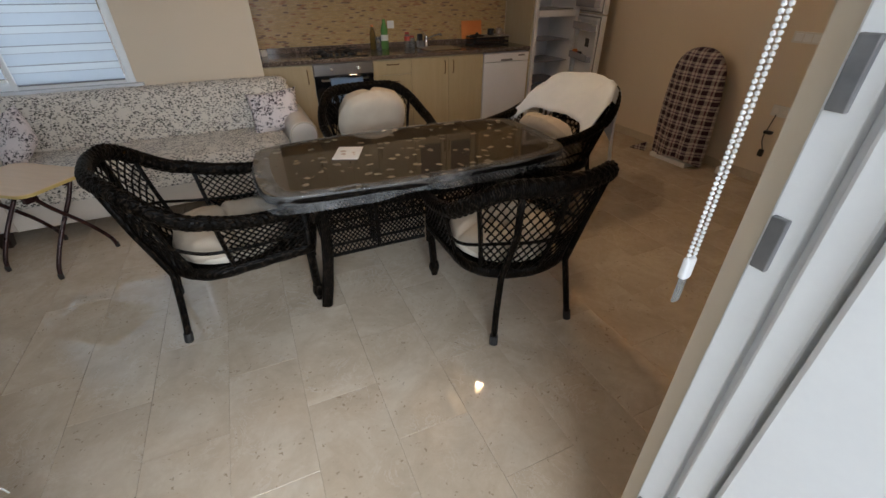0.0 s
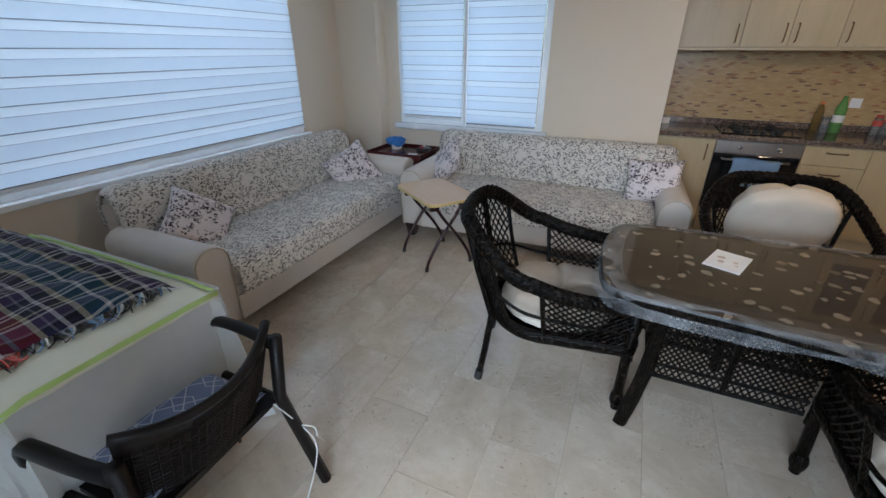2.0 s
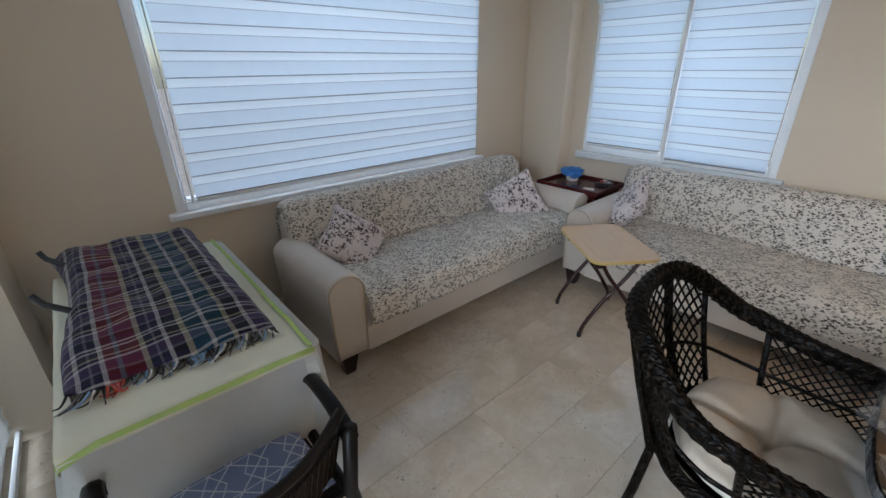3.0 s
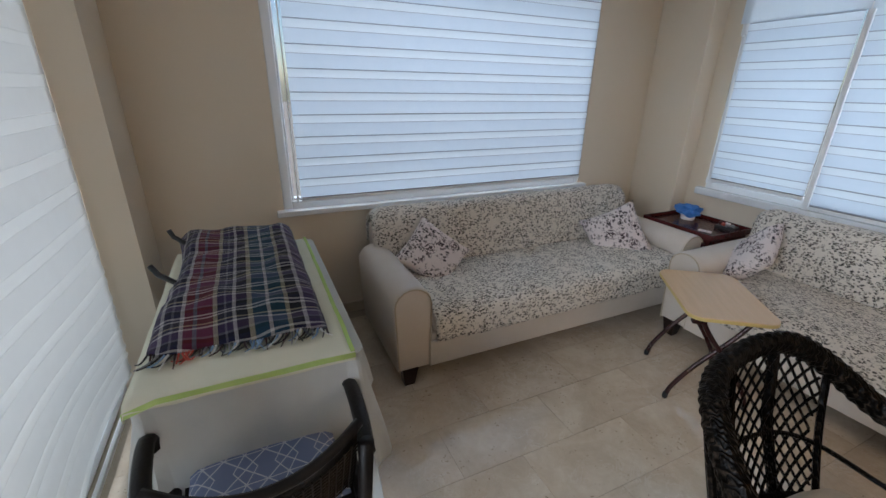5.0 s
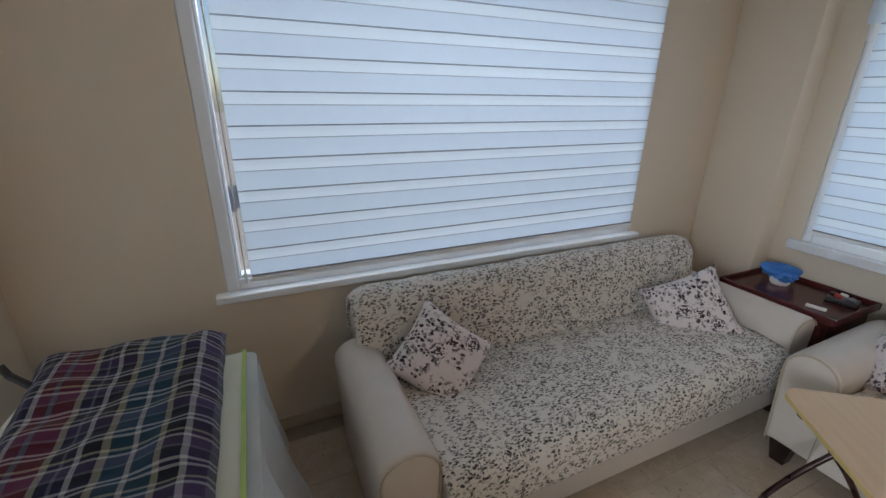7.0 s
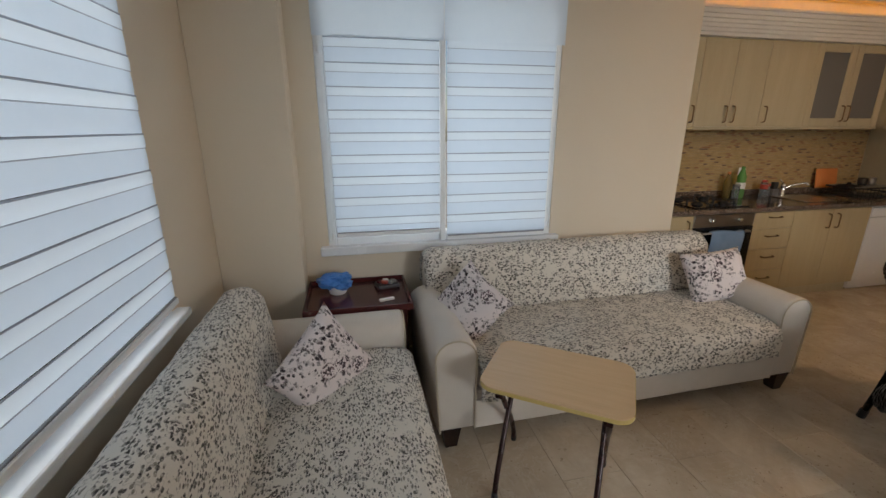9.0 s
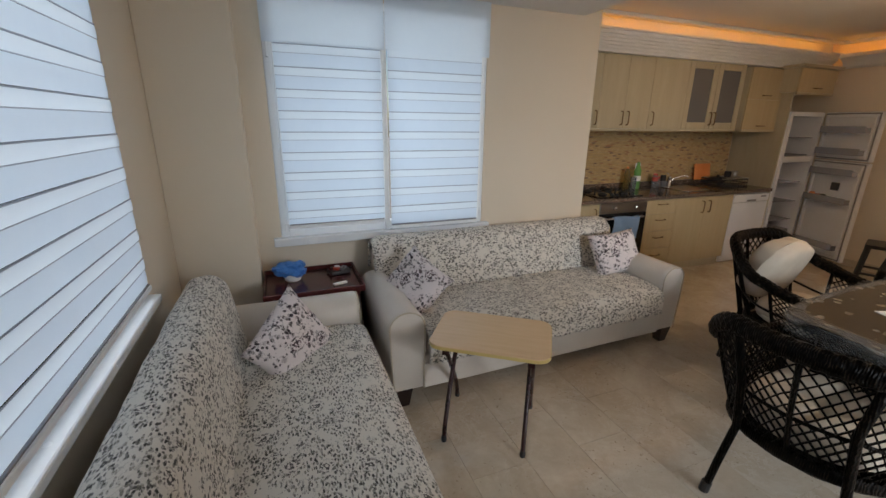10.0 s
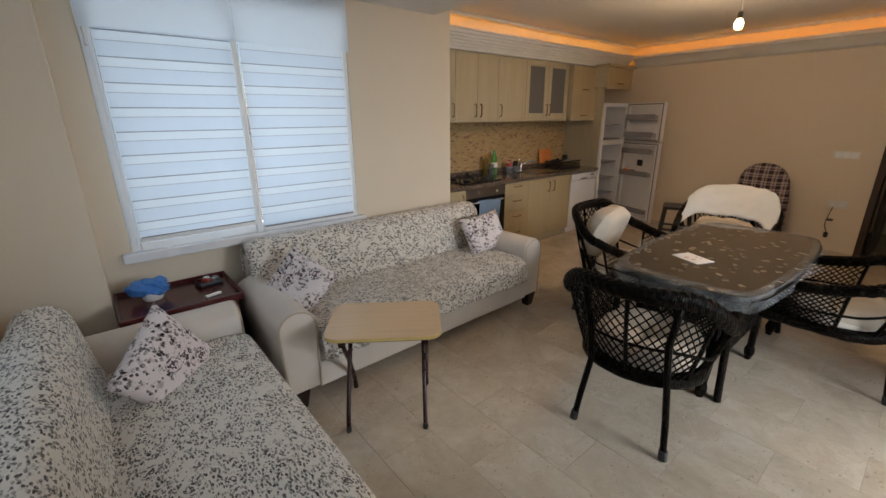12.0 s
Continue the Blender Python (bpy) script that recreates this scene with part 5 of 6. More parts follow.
def plastic_chair(m, label, with_cushion):
    c = empty("plastic_armchair", m, label, "armchair", "dark plastic armchairs")
    # local: front towards +y

    def back_at(u, v):
        x = -0.228 + 0.456 * u
        curve = 0.07 * (2 * u - 1) ** 2
        z = 0.44 + (0.275 + 0.05 * (2 * u - 1) ** 2) * v
        return Vector((x * (1 + 0.06 * v), -0.215 + curve - 0.095 * v, z))
    own = bmesh.new()
    nu, nv = 22, 16
    g = [[own.verts.new(back_at(i / nu, j / nv)) for j in range(nv + 1)] for i in range(nu + 1)]
    for i in range(nu):
        for j in range(nv):
            if 7 <= i <= 14 and 13 <= j <= 14:
                continue
            own.faces.new((g[i][j], g[i + 1][j], g[i + 1][j + 1], g[i][j + 1]))
    own.normal_update()
    bmesh.ops.solidify(own, geom=own.faces[:], thickness=0.016)
    part("backrest", own, "plastic", c, "rattan-look plastic backrest with a grip slot", True)
    ribs = bmesh.new()
    for k in range(20):
        u = (k + 1) / 21
        tube([back_at(u, v / 8 * 0.78 + 0.02) + Vector((0, -0.009, 0)) for v in range(9)], 0.0032, 4, ribs)
    for k in range(13):
        v = 0.03 + k * 0.06
        tube([back_at(u / 12, v) + Vector((0, -0.009, 0)) for u in range(13)], 0.003, 4, ribs)
    part("backrest_weave", ribs, "plastic", c)
    part("top_rail", tube([back_at(u / 16, 1.0) for u in range(17)], 0.014, 8), "plastic", c, smooth=True)
    part("seat", sheet(lambda u, v: Vector((-0.235 + 0.47 * u, -0.21 + 0.33 * v, 0.43 - 0.012 * math.sin(u * math.pi) * math.sin(v * math.pi))), 10, 10, 0.02), "plastic", c)
    for sx in (-1, 1):
        arm = smooth_path([(sx * 0.255, -0.25, 0.66), (sx * 0.275, -0.12, 0.668), (sx * 0.285, 0.02, 0.665), (sx * 0.285, 0.075, 0.645), (sx * 0.28, 0.095, 0.57)], 5)
        part("armrest", tube(arm, 0.024, 8, flat=0.7), "plastic", c, smooth=True)
        part("leg", tube([(sx * 0.28, 0.095, 0.58), (sx * 0.265, 0.10, 0.40), (sx * 0.285, 0.14, 0.0)], 0.022, 8), "plastic", c, smooth=True)
        part("leg", tube([(sx * 0.255, -0.25, 0.70), (sx * 0.245, -0.225, 0.44), (sx * 0.285, -0.33, 0.0)], 0.022, 8), "plastic", c, smooth=True)
        part("side_rail", tube([(sx * 0.24, -0.21, 0.425), (sx * 0.265, 0.10, 0.425)], 0.018, 8), "plastic", c)
    if with_cushion:
        def cu(u, v, side):
            a, b = 2 * u - 1, 2 * v - 1
            e = max(abs(a), abs(b))
            return Vector((a * 0.215, b * 0.16 - 0.035, 0.468 + side * 0.026 * (1 - e ** 6) ** 0.5 + 0.003 * noise.noise(Vector((a * 3, b * 3, side)))))
        own = sheet(lambda u, v: cu(u, v, 1), 18, 18)
        sheet(lambda u, v: cu(u, v, -1), 18, 18, 0, own)
        bmesh.ops.remove_doubles(own, verts=own.verts[:], dist=0.0004)
        part("seat_cushion", own, "star", c, "blue cushion with white star print", True)
        for pts in (((0.20, -0.24, 0.45), (0.262, -0.275, 0.30), (0.285, -0.31, 0.20), (0.24, -0.33, 0.12), (0.10, -0.36, 0.02)),
                    ((0.262, -0.275, 0.30), (0.30, -0.30, 0.26), (0.29, -0.32, 0.235))):
            part("tie_string", tube(smooth_path(pts, 5), 0.0026, 6), "cord", c, "white tie string")
    else:
        part("sticker", box(0.262, 0.30, -0.04, 0.03, 0.684, 0.687), "paper", c, "white paper sticker")
    return c


plastic_chair(pose(1.70, -3.51, 0, 0, 0, 92), "dark brown plastic armchair with a blue star cushion", True)
st = empty("plastic_stool", pose(5.62, -1.10, 0, 0, 0, 20), "black plastic stool with a white sticker by the fridge", "stool")
part("seat", prism(rounded_rect(0.15, 0.15, 0.03), "z", 0.585, 0.615), "black", st)
for sx in (-1, 1):
    for sy in (-1, 1):
        part("leg", tube([(sx * 0.125, sy * 0.125, 0.59), (sx * 0.175, sy * 0.175, 0.0)], 0.022, 6), "black", st)
    part("stretcher", tube([(sx * 0.145, -0.145, 0.35), (sx * 0.145, 0.145, 0.35)], 0.012, 6), "black", st)
part("sticker", box(-0.10, 0.0, -0.12, -0.07, 0.616, 0.618), "paper", st, "white paper sticker")

# ---- cloth-covered table by the balcony blind ----
ct = empty("side_board_table", pose(1.03, -3.50, 0), "small table hidden under a long white tablecloth", "table")
part("tabletop", box(-0.60, 0.58, -0.32, 0.32, 0.735, 0.760, 0.008), "maple", ct)
for x in (-0.54, 0.52):
    for y in (-0.27, 0.27):
        part("leg", box(x - 0.02, x + 0.02, y - 0.02, y + 0.02, 0, 0.735, 0.004), "maple", ct)


def skirt(hx, hy, z0, z1, flare, sd, mat_):
    out = rounded_rect(hx, hy, 0.035, 4)
    # walk round the outline in even steps
    dense = []
    for (ax, ay), (bx, by) in zip(out, out[1:] + out[:1]):
        L = math.hypot(bx - ax, by - ay)
        n = max(1, int(L / 0.03))
        dense += [(ax + (bx - ax) * k / n, ay + (by - ay) * k / n) for k in range(n)]
    own = bmesh.new()
    rows_ = []
    R = 12
    for r in range(R + 1):
        f = r / R
        row = []
        for k, (x, y) in enumerate(dense):
            L = math.hypot(x, y)
            fold = 0.6 * math.sin(k * 0.55 + sd) + 0.5 * noise.noise(Vector((x * 5, y * 5, sd))) + 0.4 * noise.noise(Vector((x * 11, y * 11, sd + f)))
            o = flare * f * (1.0 + 1.5 * fold) * (0.1 if x > hx - 0.002 and abs(y) < hy - 0.06 else 1.0)
            cx = max(-hx, min(hx, x))
            row.append(own.verts.new((x + x / L * o, y + y / L * o, z1 + (z0 - z1) * f * (1 - 0.03 * fold * f))))
        rows_.append(row)
    n = len(dense)
    for a, b in zip(rows_, rows_[1:]):
        for k in range(n):
            own.faces.new((a[k], a[(k + 1) % n], b[(k + 1) % n], b[k]))
    own.faces.new(rows_[0])
    return own


wc = tagged(part("long_tablecloth", skirt(0.600, 0.335, 0.16, 0.766, 0.085, 2.0, "white_cloth"), "white_cloth"), "long thin white tablecloth hanging in folds", "tablecloth")
wc.matrix_basis = pose(1.03, -3.50, 0)

gt = empty("towel_with_trim", pose(1.03, -3.50, 0.768), "pale cream towel with lime green borders spread on the table", "towel")


def towel_flat(x0, x1, y0, y1, lift, sd):
    def at(u, v):
        x, y = x0 + (x1 - x0) * u, y0 + (y1 - y0) * v
        n1 = noise.noise(Vector((x * 6, y * 6, sd))) * 0.009 + noise.noise(Vector((x * 17, y * 17, sd))) * 0.004
        over = max(0.0, abs(y) - 0.335)
        ox = max(0.0, x - 0.615)
        return Vector((x - ox * 0.85, y - math.copysign(over * 0.85, y), lift + 0.008 + n1 - over * 0.95 - ox * 0.95))
    return at


part("towel_cloth", sheet(towel_flat(-0.60, 0.635, -0.365, 0.30, 0.0, 5.0), 40, 26, 0.006), "pale_towel", gt, "pale cream cloth", True)
for x0, x1, y0, y1 in ((-0.60, 0.60, 0.288, 0.302), (0.614, 0.634, -0.365, 0.30), (-0.60, 0.60, -0.367, -0.358)):
    part("green_border", sheet(towel_flat(x0, x1, y0, y1, 0.0085, 5.0), 40, 6, 0.003), "lime", gt, "lime green woven border", True)

bl = empty("plaid_blanket", pose(0.98, -3.525, 0.785), "dark plaid fringed blanket heaped over a folded rack", "blanket")


def blanket(u, v):
    x = -0.67 + 1.15 * u
    y = -0.31 + 0.06 * u + 0.57 * v * (1.0 - 0.06 * u)
    x += 0.05 * (v - 0.5) * u
    y += 0.03 * math.sin(u * 5) * (1 - v) - 0.02 * u * v
    hump = min(1, u / 0.08) ** 0.5 * min(1, (1 - u) / 0.20) ** 0.6 * min(1, v / 0.10) ** 0.5 * min(1, (1 - v) / 0.12) ** 0.5
    z = 0.012 + 0.075 * hump * (1 - 0.25 * u)
    z += 0.017 * noise.noise(Vector((x * 14, y * 9, 2.0))) + 0.02 * noise.noise(Vector((x * 4, y * 8, 5.0))) * hump
    x += 0.035 * u ** 3 * noise.noise(Vector((y * 7, 3.0, 1.0)))
    z += 0.005 * math.sin(x * 46 + y * 10) * hump * (0.5 + noise.noise(Vector((x * 5, y * 5, 1.0))))
    return Vector((x, y, z))


part("blanket_cloth", sheet(blanket, 60, 44, 0.006), "plaid", bl, "dark plaid woven cloth", True)
random.seed(7)
for k in range(58):
    v = (k + 0.5) / 58
    p = blanket(1.0, v)
    d = random.uniform(-0.035, 0.02)
    q = smooth_path([p, p + Vector((0.02, d * 0.4, -0.004)), p + Vector((0.035, d, -0.008)), p + Vector((0.042 + random.uniform(-0.02, 0.022), d * 1.8, -0.012))], 3)
    for w in q:
        w.z = max(w.z, 0.004)
    part("fringe", tube(q, lambda u, a: 0.0040 * (1 - 0.5 * u), 5), "red" if 0.16 < v < 0.25 else "blue_towel" if 0.54 < v < 0.62 else ("black", "tube", "black", "grey", "black", "blue_towel", "cord")[k % 7], bl)
rk = empty("folded_rack", pose(0.98, -3.525, 0.78), "black folded rack with prongs under the blanket", "rack")
for pts in (((-0.45, -0.20, 0.03), (-0.50, -0.30, 0.10), (-0.505, -0.315, 0.135)), ((0.0, -0.22, 0.04), (-0.05, -0.305, 0.085), (-0.07, -0.33, 0.12))):
    part("prong", tube(pts, 0.011, 8), "black", rk)
part("rack_bar", tube([(-0.45, -0.2, 0.035), (0.3, -0.2, 0.035)], 0.011, 8), "black", rk)

# ---- kitchen ----
FY = 0.285
CT = 0.90


def bar_handle(x, y, z, length, upright=True):
    """A small bar handle standing off a front that faces -y."""
    h = length / 2
    if upright:
        pts = [(x, y, z - h), (x, y - 0.028, z - h + 0.008), (x, y - 0.030, z), (x, y - 0.028, z + h - 0.008), (x, y, z + h)]
    else:
        pts = [(x - h, y, z), (x - h + 0.008, y - 0.028, z), (x, y - 0.030, z), (x + h - 0.008, y - 0.028, z), (x + h, y, z)]
    return tube(smooth_path(pts, 3), 0.0055, 8)


def base_unit(x0, x1, label, fronts):
    """A floor cupboard. fronts: rows of (name, x0, x1, z0, z1, handle x, handle z, upright)."""
    u = empty("base_cabinet", pose((x0 + x1) / 2, 0, 0), label, "kitchen cabinet", "kitchen base cabinets")
    cx = (x0 + x1) / 2
    part("body", box(x0 - cx + 0.001, x1 - cx - 0.001, FY + 0.022, BACK - 0.01, 0.10, 0.855), "cabinet_pale", u)
    part("plinth", box(x0 - cx + 0.001, x1 - cx - 0.001, FY + 0.05, FY + 0.066, 0.0, 0.10), "cabinet_pale", u)
    for nm, a, b, z0, z1, hx, hz, up in fronts:
        d = part(nm, box(a - cx + 0.0015, b - cx - 0.0015, FY, FY + 0.02, z0, z1, 0.003), "cabinet", u)
        if hx is not None:
            part("handle", bar_handle(hx - cx, FY, hz, 0.13, up), "bronze", d, "bronze bar handle", True)
    return u


base_unit(3.105, 3.575, "cream kitchen base cabinet beside the oven", [("door", 3.105, 3.575, 0.105, 0.85, 3.513, 0.74, True)])
base_unit(4.200, 4.629, "cream kitchen drawer unit with bronze handles", [("drawer", 4.200, 4.629, z0, z1, 4.417, (z0 + z1) / 2 + 0.03, False) for z0, z1 in ((0.70, 0.85), (0.51, 0.697), (0.31, 0.507), (0.105, 0.307))])
base_unit(4.629, 5.528, "cream kitchen sink cabinet with two doors", [("door", 4.629, 5.078, 0.105, 0.85, 5.027, 0.74, True), ("door", 5.078, 5.528, 0.105, 0.85, 5.130, 0.74, True)])

ov = empty("built_in_oven", pose(3.888, 0, 0), "built-in oven with black glass and steel control panel", "oven")
part("body", box(-0.308, 0.308, FY + 0.022, BACK - 0.02, 0.10, 0.855), "grey", ov)
part("control_panel", box(-0.308, 0.308, FY - 0.004, FY + 0.022, 0.745, 0.852, 0.004), "steel", ov)
for x in (-0.13, 0.15):
    part("knob", moved(lathe([(0.019, 0), (0.018, 0.018), (0.014, 0.024)], 16), pose(x, FY - 0.004, 0.80, 90, 0, 0)), "chrome", ov, smooth=True)
dr = part("oven_door", box(-0.308, 0.308, FY - 0.006, FY + 0.022, 0.245, 0.738, 0.006), "black_glass", ov, "black glass oven door")
part("door_handle", tube([(-0.24, FY - 0.004, 0.70), (-0.24, FY - 0.042, 0.70), (0.24, FY - 0.042, 0.70), (0.24, FY - 0.004, 0.70)], 0.009, 8), "steel", dr, smooth=True)
part("lower_panel", box(-0.308, 0.308, FY, FY + 0.02, 0.105, 0.24, 0.003), "cabinet", ov)
part("plinth", box(-0.299, 0.299, FY + 0.05, FY + 0.066, 0.0, 0.10), "cabinet_pale", ov)


def dish_towel(u, v):
    x = -0.17 + 0.34 * u
    f = v
    if f < 0.12:
        y, z = FY - 0.032 - 0.0, 0.66 + 0.45 * f
    else:
        y, z = FY - 0.055, 0.714 - 0.24 * (f - 0.12) / 0.88
    if f < 0.12:
        y, z = FY - 0.034, 0.70 + 0.014 * f / 0.12
    return Vector((x + 0.008 * math.sin(v * 5), y + 0.005 * math.sin(u * 15), z + 0.006 * math.sin(u * 6)))


tagged(part("dish_towel", moved(sheet(dish_towel, 24, 20, 0.004), pose(3.888, 0, 0)), "blue_towel", None, "", True), "blue dish towel hanging over the oven handle", "towel")

dw = empty("dishwasher", pose(5.843, 0, 0), "white freestanding dishwasher under the counter", "dishwasher")
part("body", box(-0.308, 0.308, FY + 0.03, BACK - 0.03, 0.02, 0.845, 0.004), "white_enamel", dw)
part("door", box(-0.308, 0.308, FY - 0.005, FY + 0.03, 0.10, 0.745, 0.006), "white_enamel", dw)
part("control_panel", box(-0.308, 0.308, FY - 0.008, FY + 0.03, 0.750, 0.842, 0.006), "white_enamel", dw)
part("handle_recess", box(-0.08, 0.08, FY - 0.011, FY - 0.006, 0.755, 0.778, 0.004), "grey", dw)
part("display", box(0.16, 0.25, FY - 0.010, FY - 0.007, 0.80, 0.82), "grey", dw)
part("toe_panel", box(-0.29, 0.29, FY + 0.04, FY + 0.05, 0.01, 0.10), "white_enamel", dw)

wt = empty("worktop", pose(0, 0, 0), "brown granite worktop with upstand", "worktop")
part("slab", box(3.105, 6.153, FY - 0.03, BACK - 0.001, 0.862, CT, 0.005), "granite", wt)
part("upstand", box(3.105, 6.153, BACK - 0.022, BACK - 0.002, CT + 0.0005, CT + 0.055, 0.003), "granite", wt)
hb = empty("gas_hob", pose(3.885, 0.57, CT), "four-burner black gas hob with steel frame", "hob")
part("plate", box(-0.285, 0.285, -0.245, 0.245, 0.001, 0.010, 0.004), "black_glass", hb)
for x in (-0.14, 0.14):
    for y in (-0.11, 0.12):
        b_ = part("burner", moved(lathe([(0.045, 0.010), (0.045, 0.022), (0.03, 0.026), (0.03, 0.032), (0.01, 0.034)], 18), pose(x, y, 0)), "iron", hb, smooth=True)
        bm = bmesh.new()
        for k in range(4):
            a = k * math.pi / 2
            tube([(x + math.cos(a) * 0.03, y + math.sin(a) * 0.03, 0.045), (x + math.cos(a) * 0.105, y + math.sin(a) * 0.105, 0.045), (x + math.cos(a) * 0.112, y + math.sin(a) * 0.112, 0.010)], 0.0055, 6, bm)
        part("pan_support", bm, "iron", hb)
for k in range(4):
    part("knob", moved(lathe([(0.016, 0.010), (0.015, 0.03), (0.012, 0.032)], 12), pose(-0.09 + 0.06 * k, -0.205, 0)), "black", hb)

sk = empty("sink", pose(5.083, 0.57, CT), "inset steel sink in the granite worktop", "sink")
part("rim", tube([(x, y, 0.004) for x, y in rounded_rect(0.22, 0.19, 0.07)], 0.010, 8, closed=True, flat=0.5), "chrome", sk, smooth=True)
part("bowl", prism(rounded_rect(0.205, 0.175, 0.06), "z", 0.0008, 0.0022), "steel", sk)
tp_ = empty("tap", pose(4.990, 0.73, CT), "chrome single-lever kitchen tap", "tap")
part("tap_base", lathe([(0.027, 0), (0.027, 0.01), (0.022, 0.014), (0.022, 0.10), (0.024, 0.115), (0.018, 0.125)], 16), "chrome", tp_, smooth=True)
part("spout", tube(smooth_path([(0, 0, 0.075), (0.06, -0.04, 0.115), (0.13, -0.10, 0.14), (0.15, -0.12, 0.125)], 5), 0.011, 10), "chrome", tp_, smooth=True)
part("lever", tube([(0, 0, 0.12), (-0.02, 0.0, 0.14), (-0.05, 0.01, 0.17)], 0.007, 8), "chrome", tp_, smooth=True)

# wall cupboards
UY, UZ0, UZ1 = 0.46, 1.575, 2.255


def wall_unit(x0, x1, label, doors, y=UY, z0=UZ0, z1=UZ1):
    u = empty("wall_cabinet", pose((x0 + x1) / 2, 0, 0), label, "kitchen cabinet", "kitchen wall cabinets")
    cx = (x0 + x1) / 2
    part("body", box(x0 - cx + 0.001, x1 - cx - 0.001, y + 0.021, BACK - 0.003, z0, z1), "cabinet_pale", u)
    for a, b, q0, q1, kind, hx, hz, up in doors:
        if kind == "glass":
            d = part("door", frame_rect(a - cx + 0.002, b - cx - 0.002, q0, q1, 0.07, y, y + 0.02, "y"), "cabinet_pale", u)
            part("glass_panel", box(a - cx + 0.07, b - cx - 0.07, y + 0.008, y + 0.013, q0 + 0.07, q1 - 0.07), "frosted", d, "grey frosted glass panel")
        else:
            d = part("door", box(a - cx + 0.0015, b - cx - 0.0015, y, y + 0.02, q0, q1, 0.003), kind, u)
        if hx is not None:
            part("handle", bar_handle(hx - cx, y, hz, 0.13, up), "bronze", d, "bronze bar handle", True)
    part("light_rail", box(x0 - cx, x1 - cx, y - 0.004, y + 0.02, z0 - 0.026, z0 - 0.002, 0.004), "cabinet_pale", u)
    return u


C = "cabinet_pale"
wall_unit(3.105, 3.570, "pale cream kitchen wall cabinet", [(3.105, 3.570, UZ0, UZ1, C, 3.529, 1.675, True)])
hood = wall_unit(3.570, 4.216, "pale cream wall cabinet over the hob hiding the hood", [(3.570, 3.893, UZ0, UZ1, C, 3.854, 1.675, True), (3.893, 4.216, UZ0, UZ1, C, 3.932, 1.675, True)])
part("hood_slot", box(-0.30, 0.30, UY + 0.03, BACK - 0.05, UZ0 - 0.012, UZ0 - 0.002), "grey", hood)
wall_unit(4.216, 4.701, "pale cream kitchen wall cabinet", [(4.216, 4.701, UZ0, UZ1, C, 4.257, 1.675, True)])
wall_unit(4.701, 5.559, "cream wall cabinet with two grey glass doors", [(4.701, 5.130, UZ0, UZ1, "glass", 5.099, 1.685, True), (5.130, 5.559, UZ0, UZ1, "glass", 5.161, 1.685, True)])
wall_unit(5.579, 6.153, "cream wall cabinet with two lift-up flaps", [(5.579, 6.153, UZ0, 1.90, "cabinet", 5.879, 1.615, False), (5.579, 6.153, 1.903, 2.235, "cabinet", 5.879, 1.945, False)], y=0.40, z1=2.24)
tagged(part("tall_cabinet_panel", box(6.155, 6.182, FY + 0.005, BACK - 0.003, 0, 2.255, 0.003), "cabinet_pale"), "tall pale cream panel beside the fridge", "side panel")
wall_unit(6.092, 6.76, "cream cabinet above the fridge with a lift-up flap", [(6.092, 6.76, 1.985, 2.235, "cabinet", 6.43, 2.03, False)], y=0.215, z0=1.985, z1=2.24)
tagged(part("cabinet_crown", box(6.06, 6.80, 0.18, BACK - 0.003, 2.242, 2.272, 0.004), "cabinet_pale"), "pale crown board on top of the cabinets", "crown board")

# open fridge
FX0, FX1, FB, FZ = 6.19, 6.83, 0.27, 1.78
fr = empty("refrigerator", pose(0, 0, 0), "white two-door refrigerator standing open and empty", "refrigerator")
part("side_wall", box(FX0, FX0 + 0.045, FB, BACK - 0.02, 0.05, FZ, 0.005), "white_enamel", fr)
part("side_wall", box(FX1 - 0.045, FX1, FB, BACK - 0.02, 0.05, FZ, 0.005), "white_enamel", fr)
part("top_wall", box(FX0 + 0.046, FX1 - 0.046, FB, BACK - 0.02, FZ - 0.05, FZ, 0.003), "white_enamel", fr)
part("bottom_wall", box(FX0 + 0.046, FX1 - 0.046, FB, BACK - 0.02, 0.05, 0.13, 0.003), "white_enamel", fr)
part("divider", box(FX0 + 0.046, FX1 - 0.046, FB, BACK - 0.02, 1.20, 1.27, 0.003), "white_enamel", fr)
part("liner", box(FX0 + 0.045, FX1 - 0.045, BACK - 0.09, BACK - 0.05, 0.13, FZ - 0.05), "fridge_in", fr)
for z in (0.46, 0.70, 0.94):
    part("shelf", box(FX0 + 0.047, FX1 - 0.047, FB + 0.06, BACK - 0.09, z, z + 0.008, 0.002), "shelf_glass", fr, "clear shelf")
part("shelf", box(FX0 + 0.047, FX1 - 0.047, FB + 0.05, BACK - 0.09, 1.48, 1.488, 0.002), "shelf_glass", fr)
part("drawer", box(FX0 + 0.06, FX1 - 0.06, FB + 0.05, BACK - 0.12, 0.14, 0.34, 0.01), "shelf_glass", fr, "clear vegetable drawer")
part("wire_rack", box(FX0 + 0.06, FX1 - 0.06, FB + 0.05, BACK - 0.12, 1.275, 1.285), "shelf_glass", fr)
for x in (FX0 + 0.06, FX1 - 0.06):
    part("foot", moved(lathe([(0.02, 0), (0.02, 0.05)], 10), pose(x, FB + 0.06, 0)), "black", fr)


